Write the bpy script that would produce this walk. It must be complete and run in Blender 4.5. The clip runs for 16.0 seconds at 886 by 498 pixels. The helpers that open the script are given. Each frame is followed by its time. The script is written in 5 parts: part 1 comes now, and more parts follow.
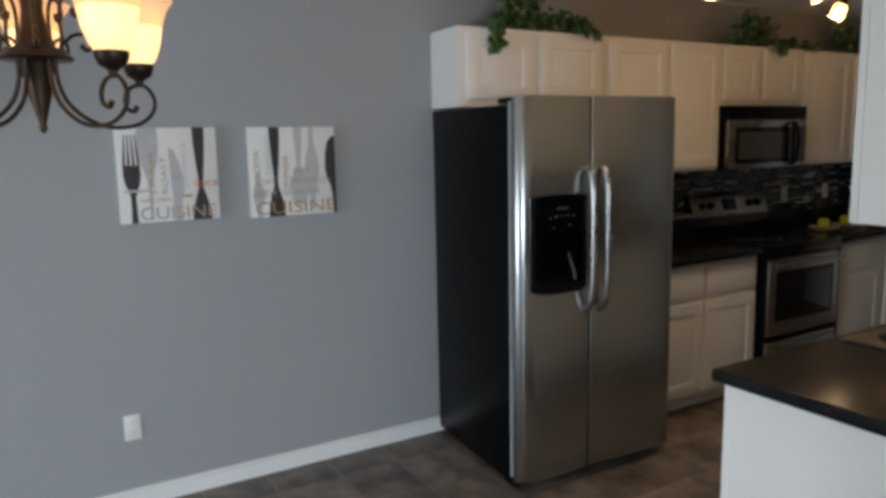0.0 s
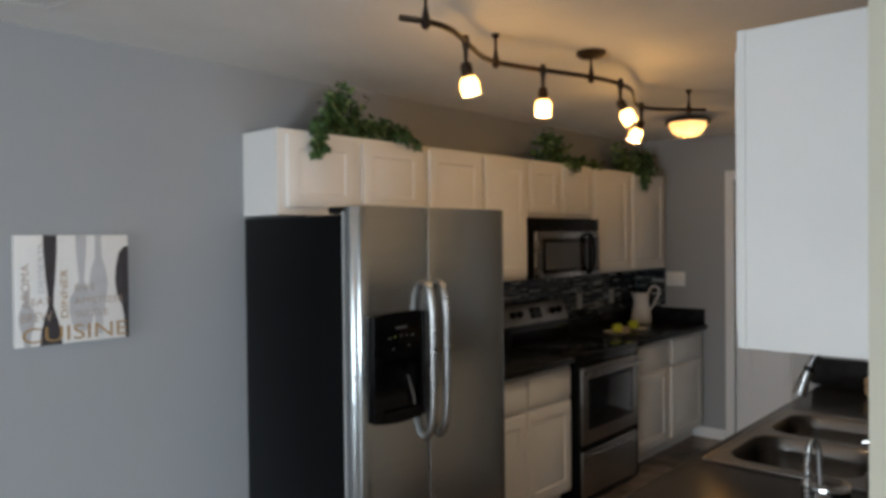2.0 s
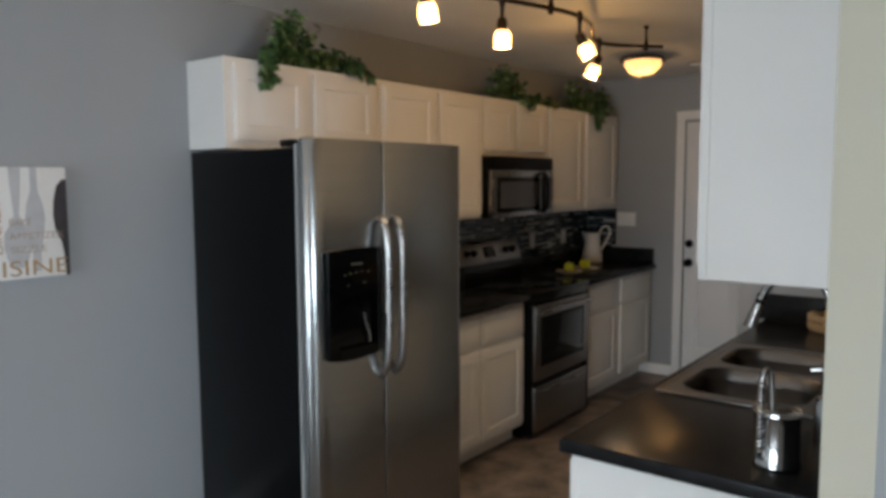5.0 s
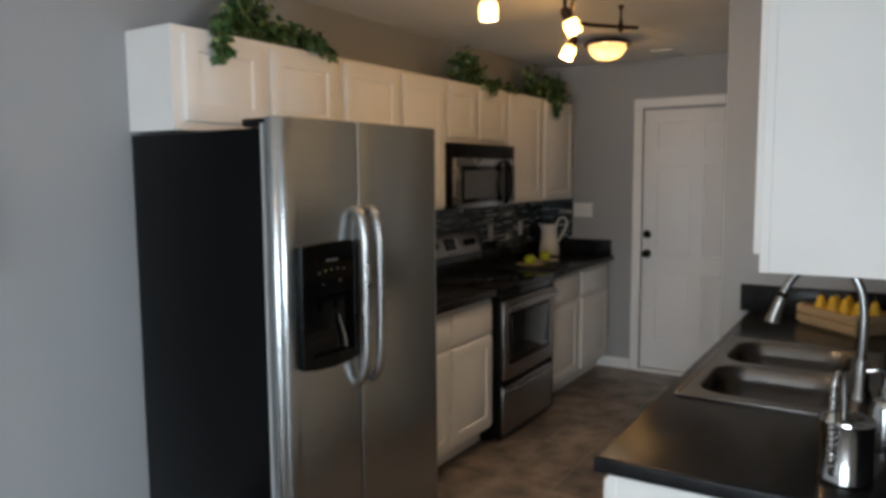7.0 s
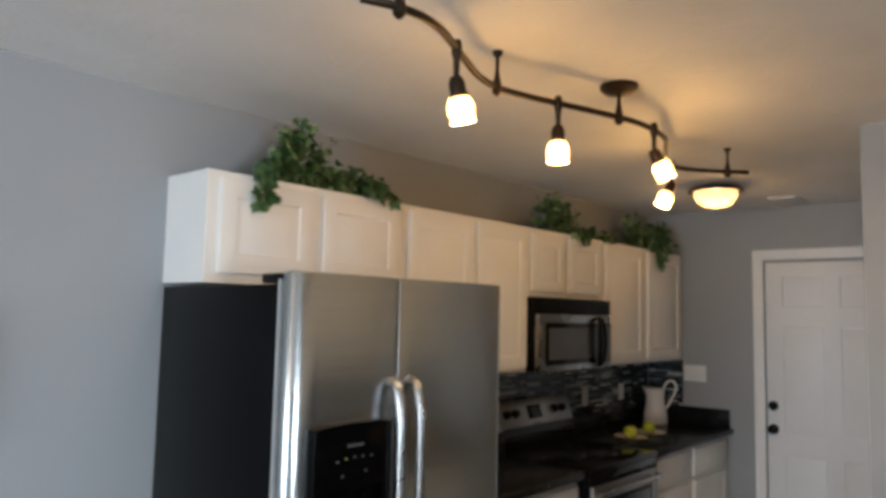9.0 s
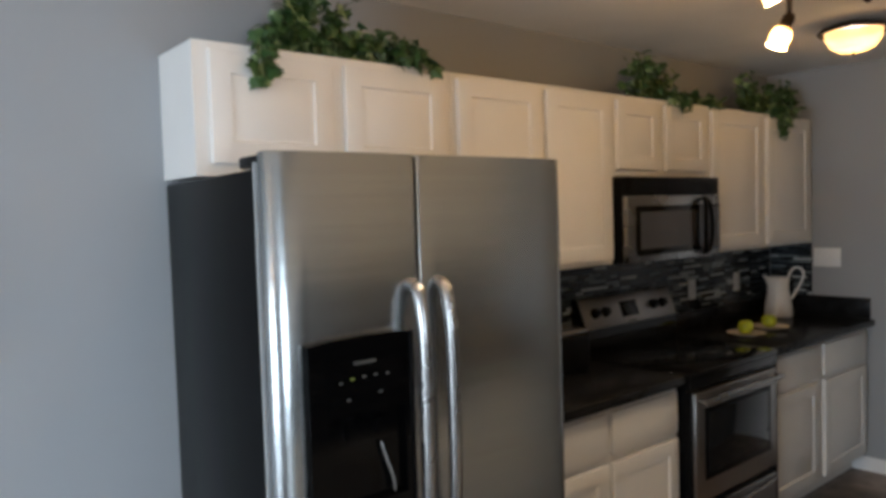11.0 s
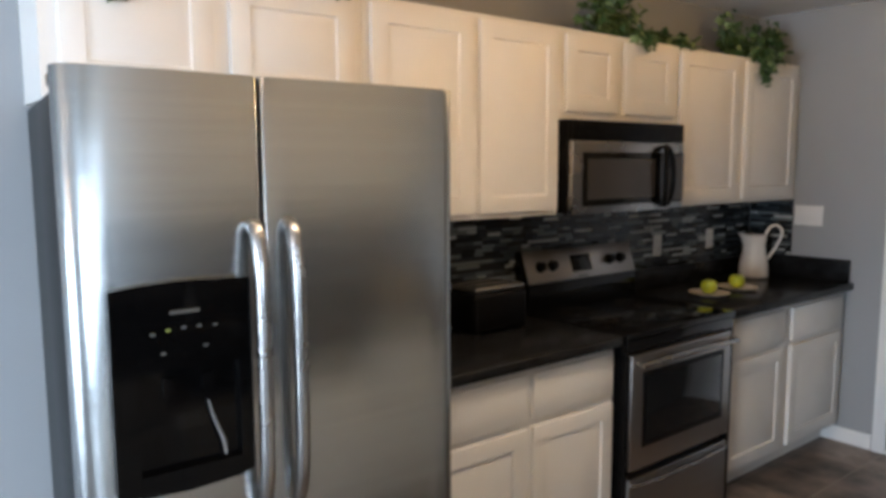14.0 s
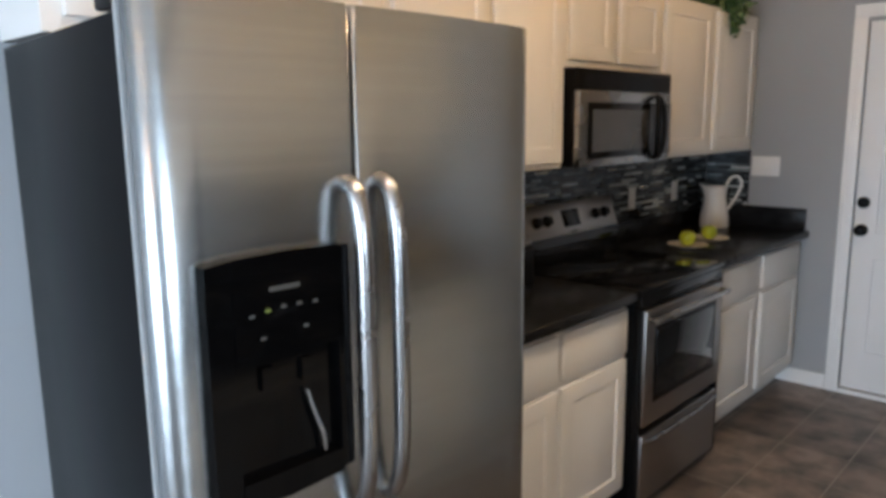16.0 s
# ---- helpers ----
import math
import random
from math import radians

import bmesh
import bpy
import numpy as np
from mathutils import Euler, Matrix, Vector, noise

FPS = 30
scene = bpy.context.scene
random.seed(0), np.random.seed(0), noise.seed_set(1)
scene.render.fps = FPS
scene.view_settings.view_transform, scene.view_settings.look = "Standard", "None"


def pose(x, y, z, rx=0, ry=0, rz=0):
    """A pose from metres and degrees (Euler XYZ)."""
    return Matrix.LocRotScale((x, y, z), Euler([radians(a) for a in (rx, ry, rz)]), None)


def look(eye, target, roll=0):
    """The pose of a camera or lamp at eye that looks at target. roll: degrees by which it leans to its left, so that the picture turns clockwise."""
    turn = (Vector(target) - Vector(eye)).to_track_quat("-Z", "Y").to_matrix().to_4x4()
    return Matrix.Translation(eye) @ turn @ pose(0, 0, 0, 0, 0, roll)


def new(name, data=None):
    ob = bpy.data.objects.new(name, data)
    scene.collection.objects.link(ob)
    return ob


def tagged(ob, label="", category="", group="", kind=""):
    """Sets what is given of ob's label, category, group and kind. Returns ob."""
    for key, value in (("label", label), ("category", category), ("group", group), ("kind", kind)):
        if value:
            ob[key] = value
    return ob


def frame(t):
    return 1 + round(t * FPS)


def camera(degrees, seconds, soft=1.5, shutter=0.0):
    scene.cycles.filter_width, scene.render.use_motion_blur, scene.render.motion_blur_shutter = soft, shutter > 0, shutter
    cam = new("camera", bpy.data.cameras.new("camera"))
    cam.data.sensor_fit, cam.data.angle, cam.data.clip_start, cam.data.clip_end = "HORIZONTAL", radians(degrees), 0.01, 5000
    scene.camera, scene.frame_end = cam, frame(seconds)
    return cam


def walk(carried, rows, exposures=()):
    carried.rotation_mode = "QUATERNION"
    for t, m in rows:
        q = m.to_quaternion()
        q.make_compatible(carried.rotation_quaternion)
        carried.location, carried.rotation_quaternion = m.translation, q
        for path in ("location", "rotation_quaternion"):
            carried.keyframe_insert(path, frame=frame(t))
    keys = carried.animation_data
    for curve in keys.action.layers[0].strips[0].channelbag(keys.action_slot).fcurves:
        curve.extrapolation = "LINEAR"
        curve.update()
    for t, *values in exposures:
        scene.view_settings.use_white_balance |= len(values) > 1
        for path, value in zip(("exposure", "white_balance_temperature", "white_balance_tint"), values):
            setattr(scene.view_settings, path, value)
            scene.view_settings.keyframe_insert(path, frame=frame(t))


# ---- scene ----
cam = camera(62.7, 16.0, soft=3.7)
PATH = [
    (0, (-1.904, -3.338, 1.592), (-0.904, -1.631, 1.295), -1.2),
    (0.5, (-1.841, -3.211, 1.592), (-0.679, -1.607, 1.316), -0.5),
    (1, (-1.869, -3.078, 1.61), (-0.495, -1.64, 1.397), -0.7),
    (1.5, (-1.906, -2.991, 1.633), (-0.413, -1.662, 1.557), -0.5),
    (2, (-1.912, -2.937, 1.64), (-0.417, -1.609, 1.61), -0.6),
    (2.5, (-1.896, -2.92, 1.632), (-0.397, -1.599, 1.548), -0.5),
    (3, (-1.904, -2.926, 1.626), (-0.382, -1.632, 1.519), -0.6),
    (3.5, (-1.924, -2.929, 1.619), (-0.392, -1.653, 1.467), -0.8),
    (4, (-1.943, -2.93, 1.608), (-0.387, -1.69, 1.412), -0.6),
    (4.5, (-1.933, -2.911, 1.605), (-0.369, -1.684, 1.382), 0.1),
    (5, (-1.891, -2.885, 1.607), (-0.315, -1.667, 1.421), -0.3),
    (5.2, (-1.854, -2.87, 1.602), (-0.279, -1.648, 1.436), -1.2),
    (7.3, (-1.753, -2.471, 1.579), (-0.059, -1.428, 1.372), -0.3),
    (7.5, (-1.712, -2.438, 1.584), (-0.044, -1.353, 1.387), -1.2),
    (8, (-1.497, -2.495, 1.607), (0.078, -1.269, 1.483), 0.2),
    (8.5, (-1.366, -2.519, 1.648), (0.178, -1.249, 1.704), 0.0),
    (8.7, (-1.345, -2.493, 1.658), (0.197, -1.229, 1.819), 0.6),
    (10.8, (-0.831, -2.332, 1.642), (0.416, -0.768, 1.646), -2.3),
    (11, (-0.79, -2.293, 1.621), (0.488, -0.757, 1.525), -1.8),
    (11.5, (-0.704, -2.242, 1.592), (0.561, -0.708, 1.367), -1.9),
    (12, (-0.493, -2.262, 1.568), (0.658, -0.655, 1.266), -1.1),
    (12.5, (-0.382, -2.259, 1.567), (0.689, -0.608, 1.214), -0.5),
    (13, (-0.358, -2.296, 1.575), (0.763, -0.659, 1.321), -0.0),
    (13.5, (-0.362, -2.322, 1.583), (0.786, -0.701, 1.353), -0.1),
    (14, (-0.36, -2.36, 1.581), (0.867, -0.798, 1.35), -0.2),
    (14.5, (-0.405, -2.317, 1.592), (0.834, -0.764, 1.364), -0.9),
    (15, (-0.538, -2.236, 1.595), (0.801, -0.77, 1.354), -1.4),
    (15.5, (-0.624, -2.105, 1.58), (0.737, -0.669, 1.289), 0.8),
    (16, (-0.57, -1.919, 1.561), (0.869, -0.573, 1.215), -0.6),
]
walk(cam, [(t, look(eye, target, roll)) for t, eye, target, roll in PATH],
     [(0, -1.24, 6500, 10), (1.0, -1.10, 6500, 10), (2.0, -0.98, 6500, 10), (5.2, -1.04, 6500, 10), (7.5, -0.68, 6500, 10), (8.7, -0.46, 6350, 10), (10.8, -0.56, 6200, 10),
      (11.5, -0.20, 6050, 10), (12.5, -0.02, 5950, 10), (13.0, 0.05, 5850, 10), (14, 0.14, 5850, 10), (15, 0.18, 5850, 10), (16, 0.12, 5850, 10)])

# ---- world and large lights ----
world = bpy.data.worlds.new("daylight")
scene.world = world
world.use_nodes = True
wn = world.node_tree.nodes
sky = wn.new("ShaderNodeTexSky")
sky.sky_type, sky.sun_disc = "NISHITA", False
sky.sun_elevation, sky.sun_rotation = radians(54), radians(14)
world.node_tree.links.new(sky.outputs[0], wn["Background"].inputs[0])
wn["Background"].inputs[1].default_value = 0.12

sun = new("sun", bpy.data.lights.new("sun", "SUN"))
sun.data.energy, sun.data.angle, sun.data.color = 1.2, radians(10), (1.0, 0.96, 0.9)
sun.matrix_world = look((3, 12, 14), (0, 2, 0))


def added_window_light(name, eye, target, w, h, watts, color):
    """Area lamp added out of view, standing for sky light through one opening."""
    lamp = new(name, bpy.data.lights.new(name, "AREA"))
    lamp.data.shape, lamp.data.size, lamp.data.size_y = "RECTANGLE", w, h
    lamp.data.energy, lamp.data.color, lamp.data.spread = watts, color, radians(140)
    lamp.matrix_world = look(eye, target)
    return lamp


SKY = (0.79, 0.905, 1.0)
# both lamps are added at assumed openings, to bring daylight from west and south
added_window_light("added_west_light", (-6.72, -2.4, 1.05), (0, -2.4, -1.6), 3.3, 1.95, 255, SKY)
added_window_light("added_south_light", (-1.6, -6.92, 1.45), (-1.6, 0, -0.6), 2.2, 1.3, 200, SKY)

# ---- materials ----


def mat(name, base, rough=0.5, metal=0.0, scale=8.0, vary=0.08, fine=60.0, bump=0.0, spread=0.0, tone=None, coat=0.0,
        aniso=0.0, stretch=None, rvary=0.08, spec=None, world=False, wave=0.0):
    """A surface with colour variation at two scales, uneven gloss and fine relief."""
    m = bpy.data.materials.new(name)
    m.use_nodes = True
    n, link = m.node_tree.nodes, m.node_tree.links.new
    b = n["Principled BSDF"]
    co = n.new("ShaderNodeTexCoord")
    at = n.new("ShaderNodeNewGeometry").outputs["Position"] if world else co.outputs["Object"]
    if stretch:
        mp = n.new("ShaderNodeMapping")
        mp.inputs["Scale"].default_value = stretch
        link(at, mp.inputs[0])
        at = mp.outputs[0]
    big, small = n.new("ShaderNodeTexNoise"), n.new("ShaderNodeTexNoise")
    big.inputs["Scale"].default_value, small.inputs["Scale"].default_value = scale, fine
    big.inputs["Detail"].default_value, small.inputs["Detail"].default_value = 5, 3
    link(at, big.inputs["Vector"]), link(at, small.inputs["Vector"])
    mix = n.new("ShaderNodeMix")
    mix.data_type = "RGBA"
    other = tone or tuple(c * (1 - 2.2 * vary) for c in base)
    mix.inputs[6].default_value, mix.inputs[7].default_value = (*base, 1), (*other, 1)
    ramp = n.new("ShaderNodeMapRange")
    ramp.inputs[1].default_value, ramp.inputs[2].default_value = 0.35, 0.7
    link(big.outputs[0], ramp.inputs[0]), link(ramp.outputs[0], mix.inputs[0])
    out = mix.outputs[2]
    grain = n.new("ShaderNodeHueSaturation")
    g = n.new("ShaderNodeMapRange")
    g.inputs[3].default_value, g.inputs[4].default_value = 1 - vary, 1 + vary
    link(small.outputs[0], g.inputs[0]), link(g.outputs[0], grain.inputs["Value"]), link(out, grain.inputs["Color"])
    out = grain.outputs[0]
    if spread:
        info = n.new("ShaderNodeObjectInfo")
        s = n.new("ShaderNodeMapRange")
        s.inputs[3].default_value, s.inputs[4].default_value = 1 - spread, 1 + spread
        h = n.new("ShaderNodeHueSaturation")
        link(info.outputs["Random"], s.inputs[0]), link(s.outputs[0], h.inputs["Value"]), link(out, h.inputs["Color"])
        out = h.outputs[0]
    link(out, b.inputs["Base Color"])
    b.inputs["Metallic"].default_value = metal
    r = n.new("ShaderNodeMapRange")
    r.inputs[3].default_value, r.inputs[4].default_value = max(0.02, rough - rvary), min(1, rough + rvary)
    link(big.outputs[0], r.inputs[0]), link(r.outputs[0], b.inputs["Roughness"])
    if spec is not None:
        b.inputs["Specular IOR Level"].default_value = spec
    if coat:
        b.inputs["Coat Weight"].default_value, b.inputs["Coat Roughness"].default_value = coat, 0.08
    if aniso:
        b.inputs["Anisotropic"].default_value = aniso
        tg = n.new("ShaderNodeTangent")
        tg.direction_type, tg.axis = "RADIAL", "Z"
        link(tg.outputs[0], b.inputs["Tangent"])
    if bump:
        bp = n.new("ShaderNodeBump")
        bp.inputs["Distance"].default_value, bp.inputs["Strength"].default_value = bump, 0.6
        link(small.outputs[0], bp.inputs["Height"]), link(bp.outputs[0], b.inputs["Normal"])
    if wave:
        wv, bp = n.new("ShaderNodeTexNoise"), n.new("ShaderNodeBump")
        wm = n.new("ShaderNodeMapping")
        wm.inputs["Scale"].default_value = (1.2, 1.2, 6.0)
        wv.inputs["Scale"].default_value, wv.inputs["Detail"].default_value = 2.2, 1.5
        bp.inputs["Distance"].default_value, bp.inputs["Strength"].default_value = wave, 1.0
        link(co.outputs["Object"], wm.inputs[0]), link(wm.outputs[0], wv.inputs["Vector"])
        link(wv.outputs[0], bp.inputs["Height"]), link(bp.outputs[0], b.inputs["Normal"])
    return m


def glow(name, color, strength):
    """Lit frosted glass of a lamp shade, its glow set by colour and uneven with noise."""
    m = bpy.data.materials.new(name)
    m.use_nodes = True
    n, link = m.node_tree.nodes, m.node_tree.links.new
    b = n["Principled BSDF"]
    b.inputs["Base Color"].default_value, b.inputs["Roughness"].default_value = (0.85, 0.7, 0.5, 1), 0.35
    co, noi, r = n.new("ShaderNodeTexCoord"), n.new("ShaderNodeTexNoise"), n.new("ShaderNodeMapRange")
    noi.inputs["Scale"].default_value = 14
    r.inputs[3].default_value, r.inputs[4].default_value = strength * 0.75, strength * 1.25
    link(co.outputs["Object"], noi.inputs["Vector"]), link(noi.outputs[0], r.inputs[0])
    link(r.outputs[0], b.inputs["Emission Strength"])
    b.inputs["Emission Color"].default_value = (*color, 1)
    clear, mix = n.new("ShaderNodeBsdfTransparent"), n.new("ShaderNodeMixShader")
    clear.inputs[0].default_value = (1.0, 0.84, 0.55, 1)
    mix.inputs[0].default_value = 0.42
    link(b.outputs[0], mix.inputs[1]), link(clear.outputs[0], mix.inputs[2])
    link(mix.outputs[0], n["Material Output"].inputs["Surface"])
    return m


WALL = mat("grey_wall_paint", (0.325, 0.335, 0.345), 0.75, scale=1.3, vary=0.015, fine=220, bump=0.0012)
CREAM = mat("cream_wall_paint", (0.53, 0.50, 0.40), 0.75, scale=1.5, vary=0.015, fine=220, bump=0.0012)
CEIL = mat("ceiling_texture_paint", (0.82, 0.81, 0.79), 0.85, scale=3, vary=0.03, fine=24, bump=0.005)
TRIM = mat("white_trim_paint", (0.80, 0.80, 0.79), 0.4, scale=3, vary=0.015, fine=120, bump=0.0004)
CAB = mat("white_cabinet_paint", (0.80, 0.785, 0.75), 0.50, scale=4, vary=0.015, fine=160, bump=0.0004)
DOORW = mat("white_door_paint", (0.74, 0.74, 0.74), 0.42, scale=3, vary=0.015, fine=120, bump=0.0005)
STEEL = mat("brushed_stainless", (0.445, 0.465, 0.47), 0.255, 1.0, scale=1.2, vary=0.03, fine=6.0, aniso=0.2, stretch=(1, 1, 60), rvary=0.015, wave=0.0009)
STEEL2 = mat("brushed_stainless_range", (0.35, 0.335, 0.32), 0.32, 1.0, scale=2.5, vary=0.03, fine=3.0, aniso=0.4, stretch=(1, 1, 90), rvary=0.04)
SATIN = mat("satin_steel_handle", (0.38, 0.375, 0.37), 0.27, 1.0, scale=6, vary=0.02, fine=80, rvary=0.04)
CHROME = mat("polished_chrome", (0.55, 0.545, 0.535), 0.17, 1.0, scale=6, vary=0.02, fine=80, rvary=0.03)
SINK = mat("sink_steel", (0.19, 0.18, 0.17), 0.30, 1.0, scale=5, vary=0.04, fine=120, rvary=0.06)
BLACKM = mat("black_textured_steel", (0.0025, 0.0028, 0.0034), 0.32, scale=5, vary=0.02, fine=60, rvary=0.01, spec=0.10)
BLACKG = mat("black_gloss", (0.005, 0.005, 0.0055), 0.10, scale=5, vary=0.05, fine=90, rvary=0.03, spec=0.26)
DISPG = mat("dispenser_black_gloss", (0.002, 0.002, 0.0022), 0.08, scale=5, vary=0.05, fine=90, rvary=0.02, spec=0.14)
BLACKP = mat("black_plastic", (0.0045, 0.0045, 0.005), 0.35, scale=6, vary=0.06, fine=160, spec=0.1)
GLASSD = mat("dark_oven_glass", (0.008, 0.009, 0.010), 0.05, scale=4, vary=0.05, fine=60, rvary=0.02, spec=0.28)
MWGLASS = mat("grey_mesh_window", (0.045, 0.041, 0.038), 0.16, scale=4, vary=0.08, fine=400, rvary=0.03)
LAM = mat("black_laminate_counter", (0.009, 0.009, 0.0095), 0.22, scale=18, vary=0.12, fine=420, tone=(0.017, 0.017, 0.018), bump=0.0001, rvary=0.05, spec=0.14)
BRONZE = mat("dark_bronze", (0.030, 0.023, 0.018), 0.42, 0.8, scale=22, vary=0.18, fine=140, tone=(0.055, 0.032, 0.017), bump=0.0006)
GROUT = mat("floor_grout", (0.34, 0.31, 0.27), 0.9, scale=20, vary=0.1, fine=200, bump=0.001)
VINYL = mat("slate_floor_tile", (0.235, 0.182, 0.147), 0.42, scale=6.5, vary=0.22, fine=38, tone=(0.062, 0.052, 0.046), bump=0.0018, spread=0.28, rvary=0.12, world=True)
CARAF = mat("white_ceramic", (0.80, 0.79, 0.77), 0.16, scale=5, vary=0.015, fine=60, coat=0.4)
PLATE = mat("ivory_plate", (0.66, 0.58, 0.46), 0.35, scale=12, vary=0.05, fine=60)
APPLE = mat("green_apple_skin", (0.50, 0.52, 0.02), 0.30, scale=30, vary=0.08, fine=160, tone=(0.36, 0.46, 0.03), coat=0.3)
STALK = mat("brown_stalk", (0.10, 0.06, 0.03), 0.7)
PEAR = mat("yellow_pear_skin", (0.72, 0.43, 0.02), 0.38, scale=24, vary=0.08, fine=200, tone=(0.55, 0.34, 0.03))
CRATE = mat("pale_wood", (0.46, 0.33, 0.19), 0.6, scale=9, vary=0.12, fine=60, stretch=(3, 3, 22), bump=0.0006, spread=0.12)
LEAF = mat("ivy_leaf", (0.022, 0.065, 0.016), 0.42, scale=24, vary=0.2, fine=80, tone=(0.085, 0.15, 0.045))
LEAFV = mat("variegated_ivy_leaf", (0.30, 0.37, 0.17), 0.42, scale=50, vary=0.2, fine=120, tone=(0.05, 0.12, 0.03))
VINE = mat("ivy_vine", (0.06, 0.075, 0.03), 0.7, scale=30, vary=0.15)
PLAST = mat("white_plastic", (0.76, 0.76, 0.74), 0.32, scale=8, vary=0.01, fine=80)
# dark colour that stands for the shade inside slots and openings
HOLE_SHADE = mat("painted_hole_shade", (0.05, 0.05, 0.05), 0.6)
CANVAS = mat("white_canvas", (0.74, 0.73, 0.71), 0.8, scale=30, vary=0.02, fine=900, bump=0.0004)
PRINTD = mat("charcoal_print", (0.040, 0.033, 0.036), 0.75, scale=30, vary=0.1, fine=600)
PRINTG = mat("pale_grey_print", (0.47, 0.47, 0.48), 0.75, scale=30, vary=0.06, fine=600)
GOLD = mat("ochre_print", (0.40, 0.24, 0.09), 0.7, scale=30, vary=0.12, fine=300)
TAUPE = mat("taupe_print", (0.40, 0.30, 0.24), 0.7, scale=30, vary=0.12, fine=300)
RUST = mat("rust_print", (0.55, 0.13, 0.05), 0.7, scale=30, vary=0.12, fine=300)
LEDG = mat("pale_icon", (0.055, 0.057, 0.057), 0.5)
LEDY = mat("yellow_icon", (0.12, 0.15, 0.03), 0.5)
GASK = mat("pale_grey_gasket", (0.42, 0.43, 0.43), 0.5)
SHADE = glow("lit_amber_shade", (1.0, 0.66, 0.34), 0.85)
# same glass as the shade; light fading at its edge is put into the glow
SHADE_LIP_DIM = glow("dim_glow_shade_lip", (1.0, 0.44, 0.13), 0.5)
BOWL = glow("lit_amber_bowl", (1.0, 0.72, 0.48), 0.95)
SHADEC = glow("lit_alabaster_shade", (1.0, 0.80, 0.62), 1.45)
# dimmer, oranger copy of the alabaster glow for the fading edge
SHADEC_RIM_DIM = glow("dim_glow_shade_rim", (1.0, 0.67, 0.44), 0.95)
OUTSIDE = mat("lawn", (0.07, 0.11, 0.03), 0.9, scale=2, vary=0.2, fine=20)

GLASS = bpy.data.materials.new("clear_window_glass")
GLASS.use_nodes = True
gb = GLASS.node_tree.nodes["Principled BSDF"]
gb.inputs["Transmission Weight"].default_value, gb.inputs["Roughness"].default_value, gb.inputs["IOR"].default_value = 1.0, 0.02, 1.45

MOSAIC = bpy.data.materials.new("linear_mosaic_glass")


def mosaic_nodes(m, by_island):
    """Slate, black and silver-grey strips, chosen at random for each piece."""
    m.use_nodes = True
    n, link = m.node_tree.nodes, m.node_tree.links.new
    b = n["Principled BSDF"]
    src = n.new("ShaderNodeNewGeometry").outputs["Random Per Island"] if by_island else n.new("ShaderNodeObjectInfo").outputs["Random"]
    ramp = n.new("ShaderNodeValToRGB")
    ramp.color_ramp.interpolation = "CONSTANT"
    steps = ((0.0, (0.012, 0.013, 0.015)), (0.34, (0.030, 0.036, 0.042)), (0.56, (0.062, 0.075, 0.082)), (0.76, (0.17, 0.195, 0.20)), (0.9, (0.42, 0.45, 0.45)))
    for i, (p, c) in enumerate(steps):
        e = ramp.color_ramp.elements[i] if i < 2 else ramp.color_ramp.elements.new(p)
        e.position, e.color = p, (*c, 1)
    link(src, ramp.inputs[0])
    noi, hue, r = n.new("ShaderNodeTexNoise"), n.new("ShaderNodeHueSaturation"), n.new("ShaderNodeMapRange")
    co = n.new("ShaderNodeTexCoord")
    noi.inputs["Scale"].default_value = 45
    r.inputs[3].default_value, r.inputs[4].default_value = 0.75, 1.25
    link(n.new("ShaderNodeNewGeometry").outputs["Position"], noi.inputs["Vector"]), link(noi.outputs[0], r.inputs[0]), link(r.outputs[0], hue.inputs["Value"])
    link(ramp.outputs[0], hue.inputs["Color"]), link(hue.outputs[0], b.inputs["Base Color"])
    b.inputs["Roughness"].default_value = 0.16
    b.inputs["Specular IOR Level"].default_value = 0.35
    return m


mosaic_nodes(MOSAIC, False)
MOSAICJ = mosaic_nodes(bpy.data.materials.new("linear_mosaic_glass_rest"), True)
TGROUT = mat("dark_tile_grout", (0.035, 0.035, 0.036), 0.85, scale=30, vary=0.1, fine=200)

# ---- helpers for building ----


def base_of(ob):
    v = Vector((0, 0, 0))
    while ob:
        v += ob.location
        ob = ob.parent
    return v


def finish(bm, name, m, smooth):
    me = bpy.data.meshes.new(name)
    bmesh.ops.recalc_face_normals(bm, faces=bm.faces)
    bm.to_mesh(me)
    bm.free()
    me.materials.append(m)
    if smooth:
        me.polygons.foreach_set("use_smooth", [True] * len(me.polygons))
        me.set_sharp_from_angle(angle=radians(smooth))
    return me


def part(name, bm, m, parent, label="", smooth=40):
    """One mesh, drawn in world coordinates, as a part of a thing or of a part."""
    base = base_of(parent)
    for v in bm.verts:
        v.co -= base
    ob = new(name, finish(bm, name, m, smooth))
    ob.parent = parent
    return tagged(ob, label) if label else ob


def thing(name, at, label, category, group="", kind=""):
    ob = new(name)
    ob.location = at
    ob.empty_display_size = 0.1
    return tagged(ob, label, category, group, kind)


def solid(name, bm, m, label="", category="", kind="", group="", at=None, smooth=40):
    """One mesh that is a thing by itself, with its origin at its base."""
    lo = Vector([min(v.co[i] for v in bm.verts) for i in range(3)])
    hi = Vector([max(v.co[i] for v in bm.verts) for i in range(3)])
    o = Vector(at) if at else Vector(((lo.x + hi.x) / 2, (lo.y + hi.y) / 2, lo.z))
    for v in bm.verts:
        v.co -= o
    ob = new(name, finish(bm, name, m, smooth))
    ob.location = o
    return tagged(ob, label, category, group, kind)


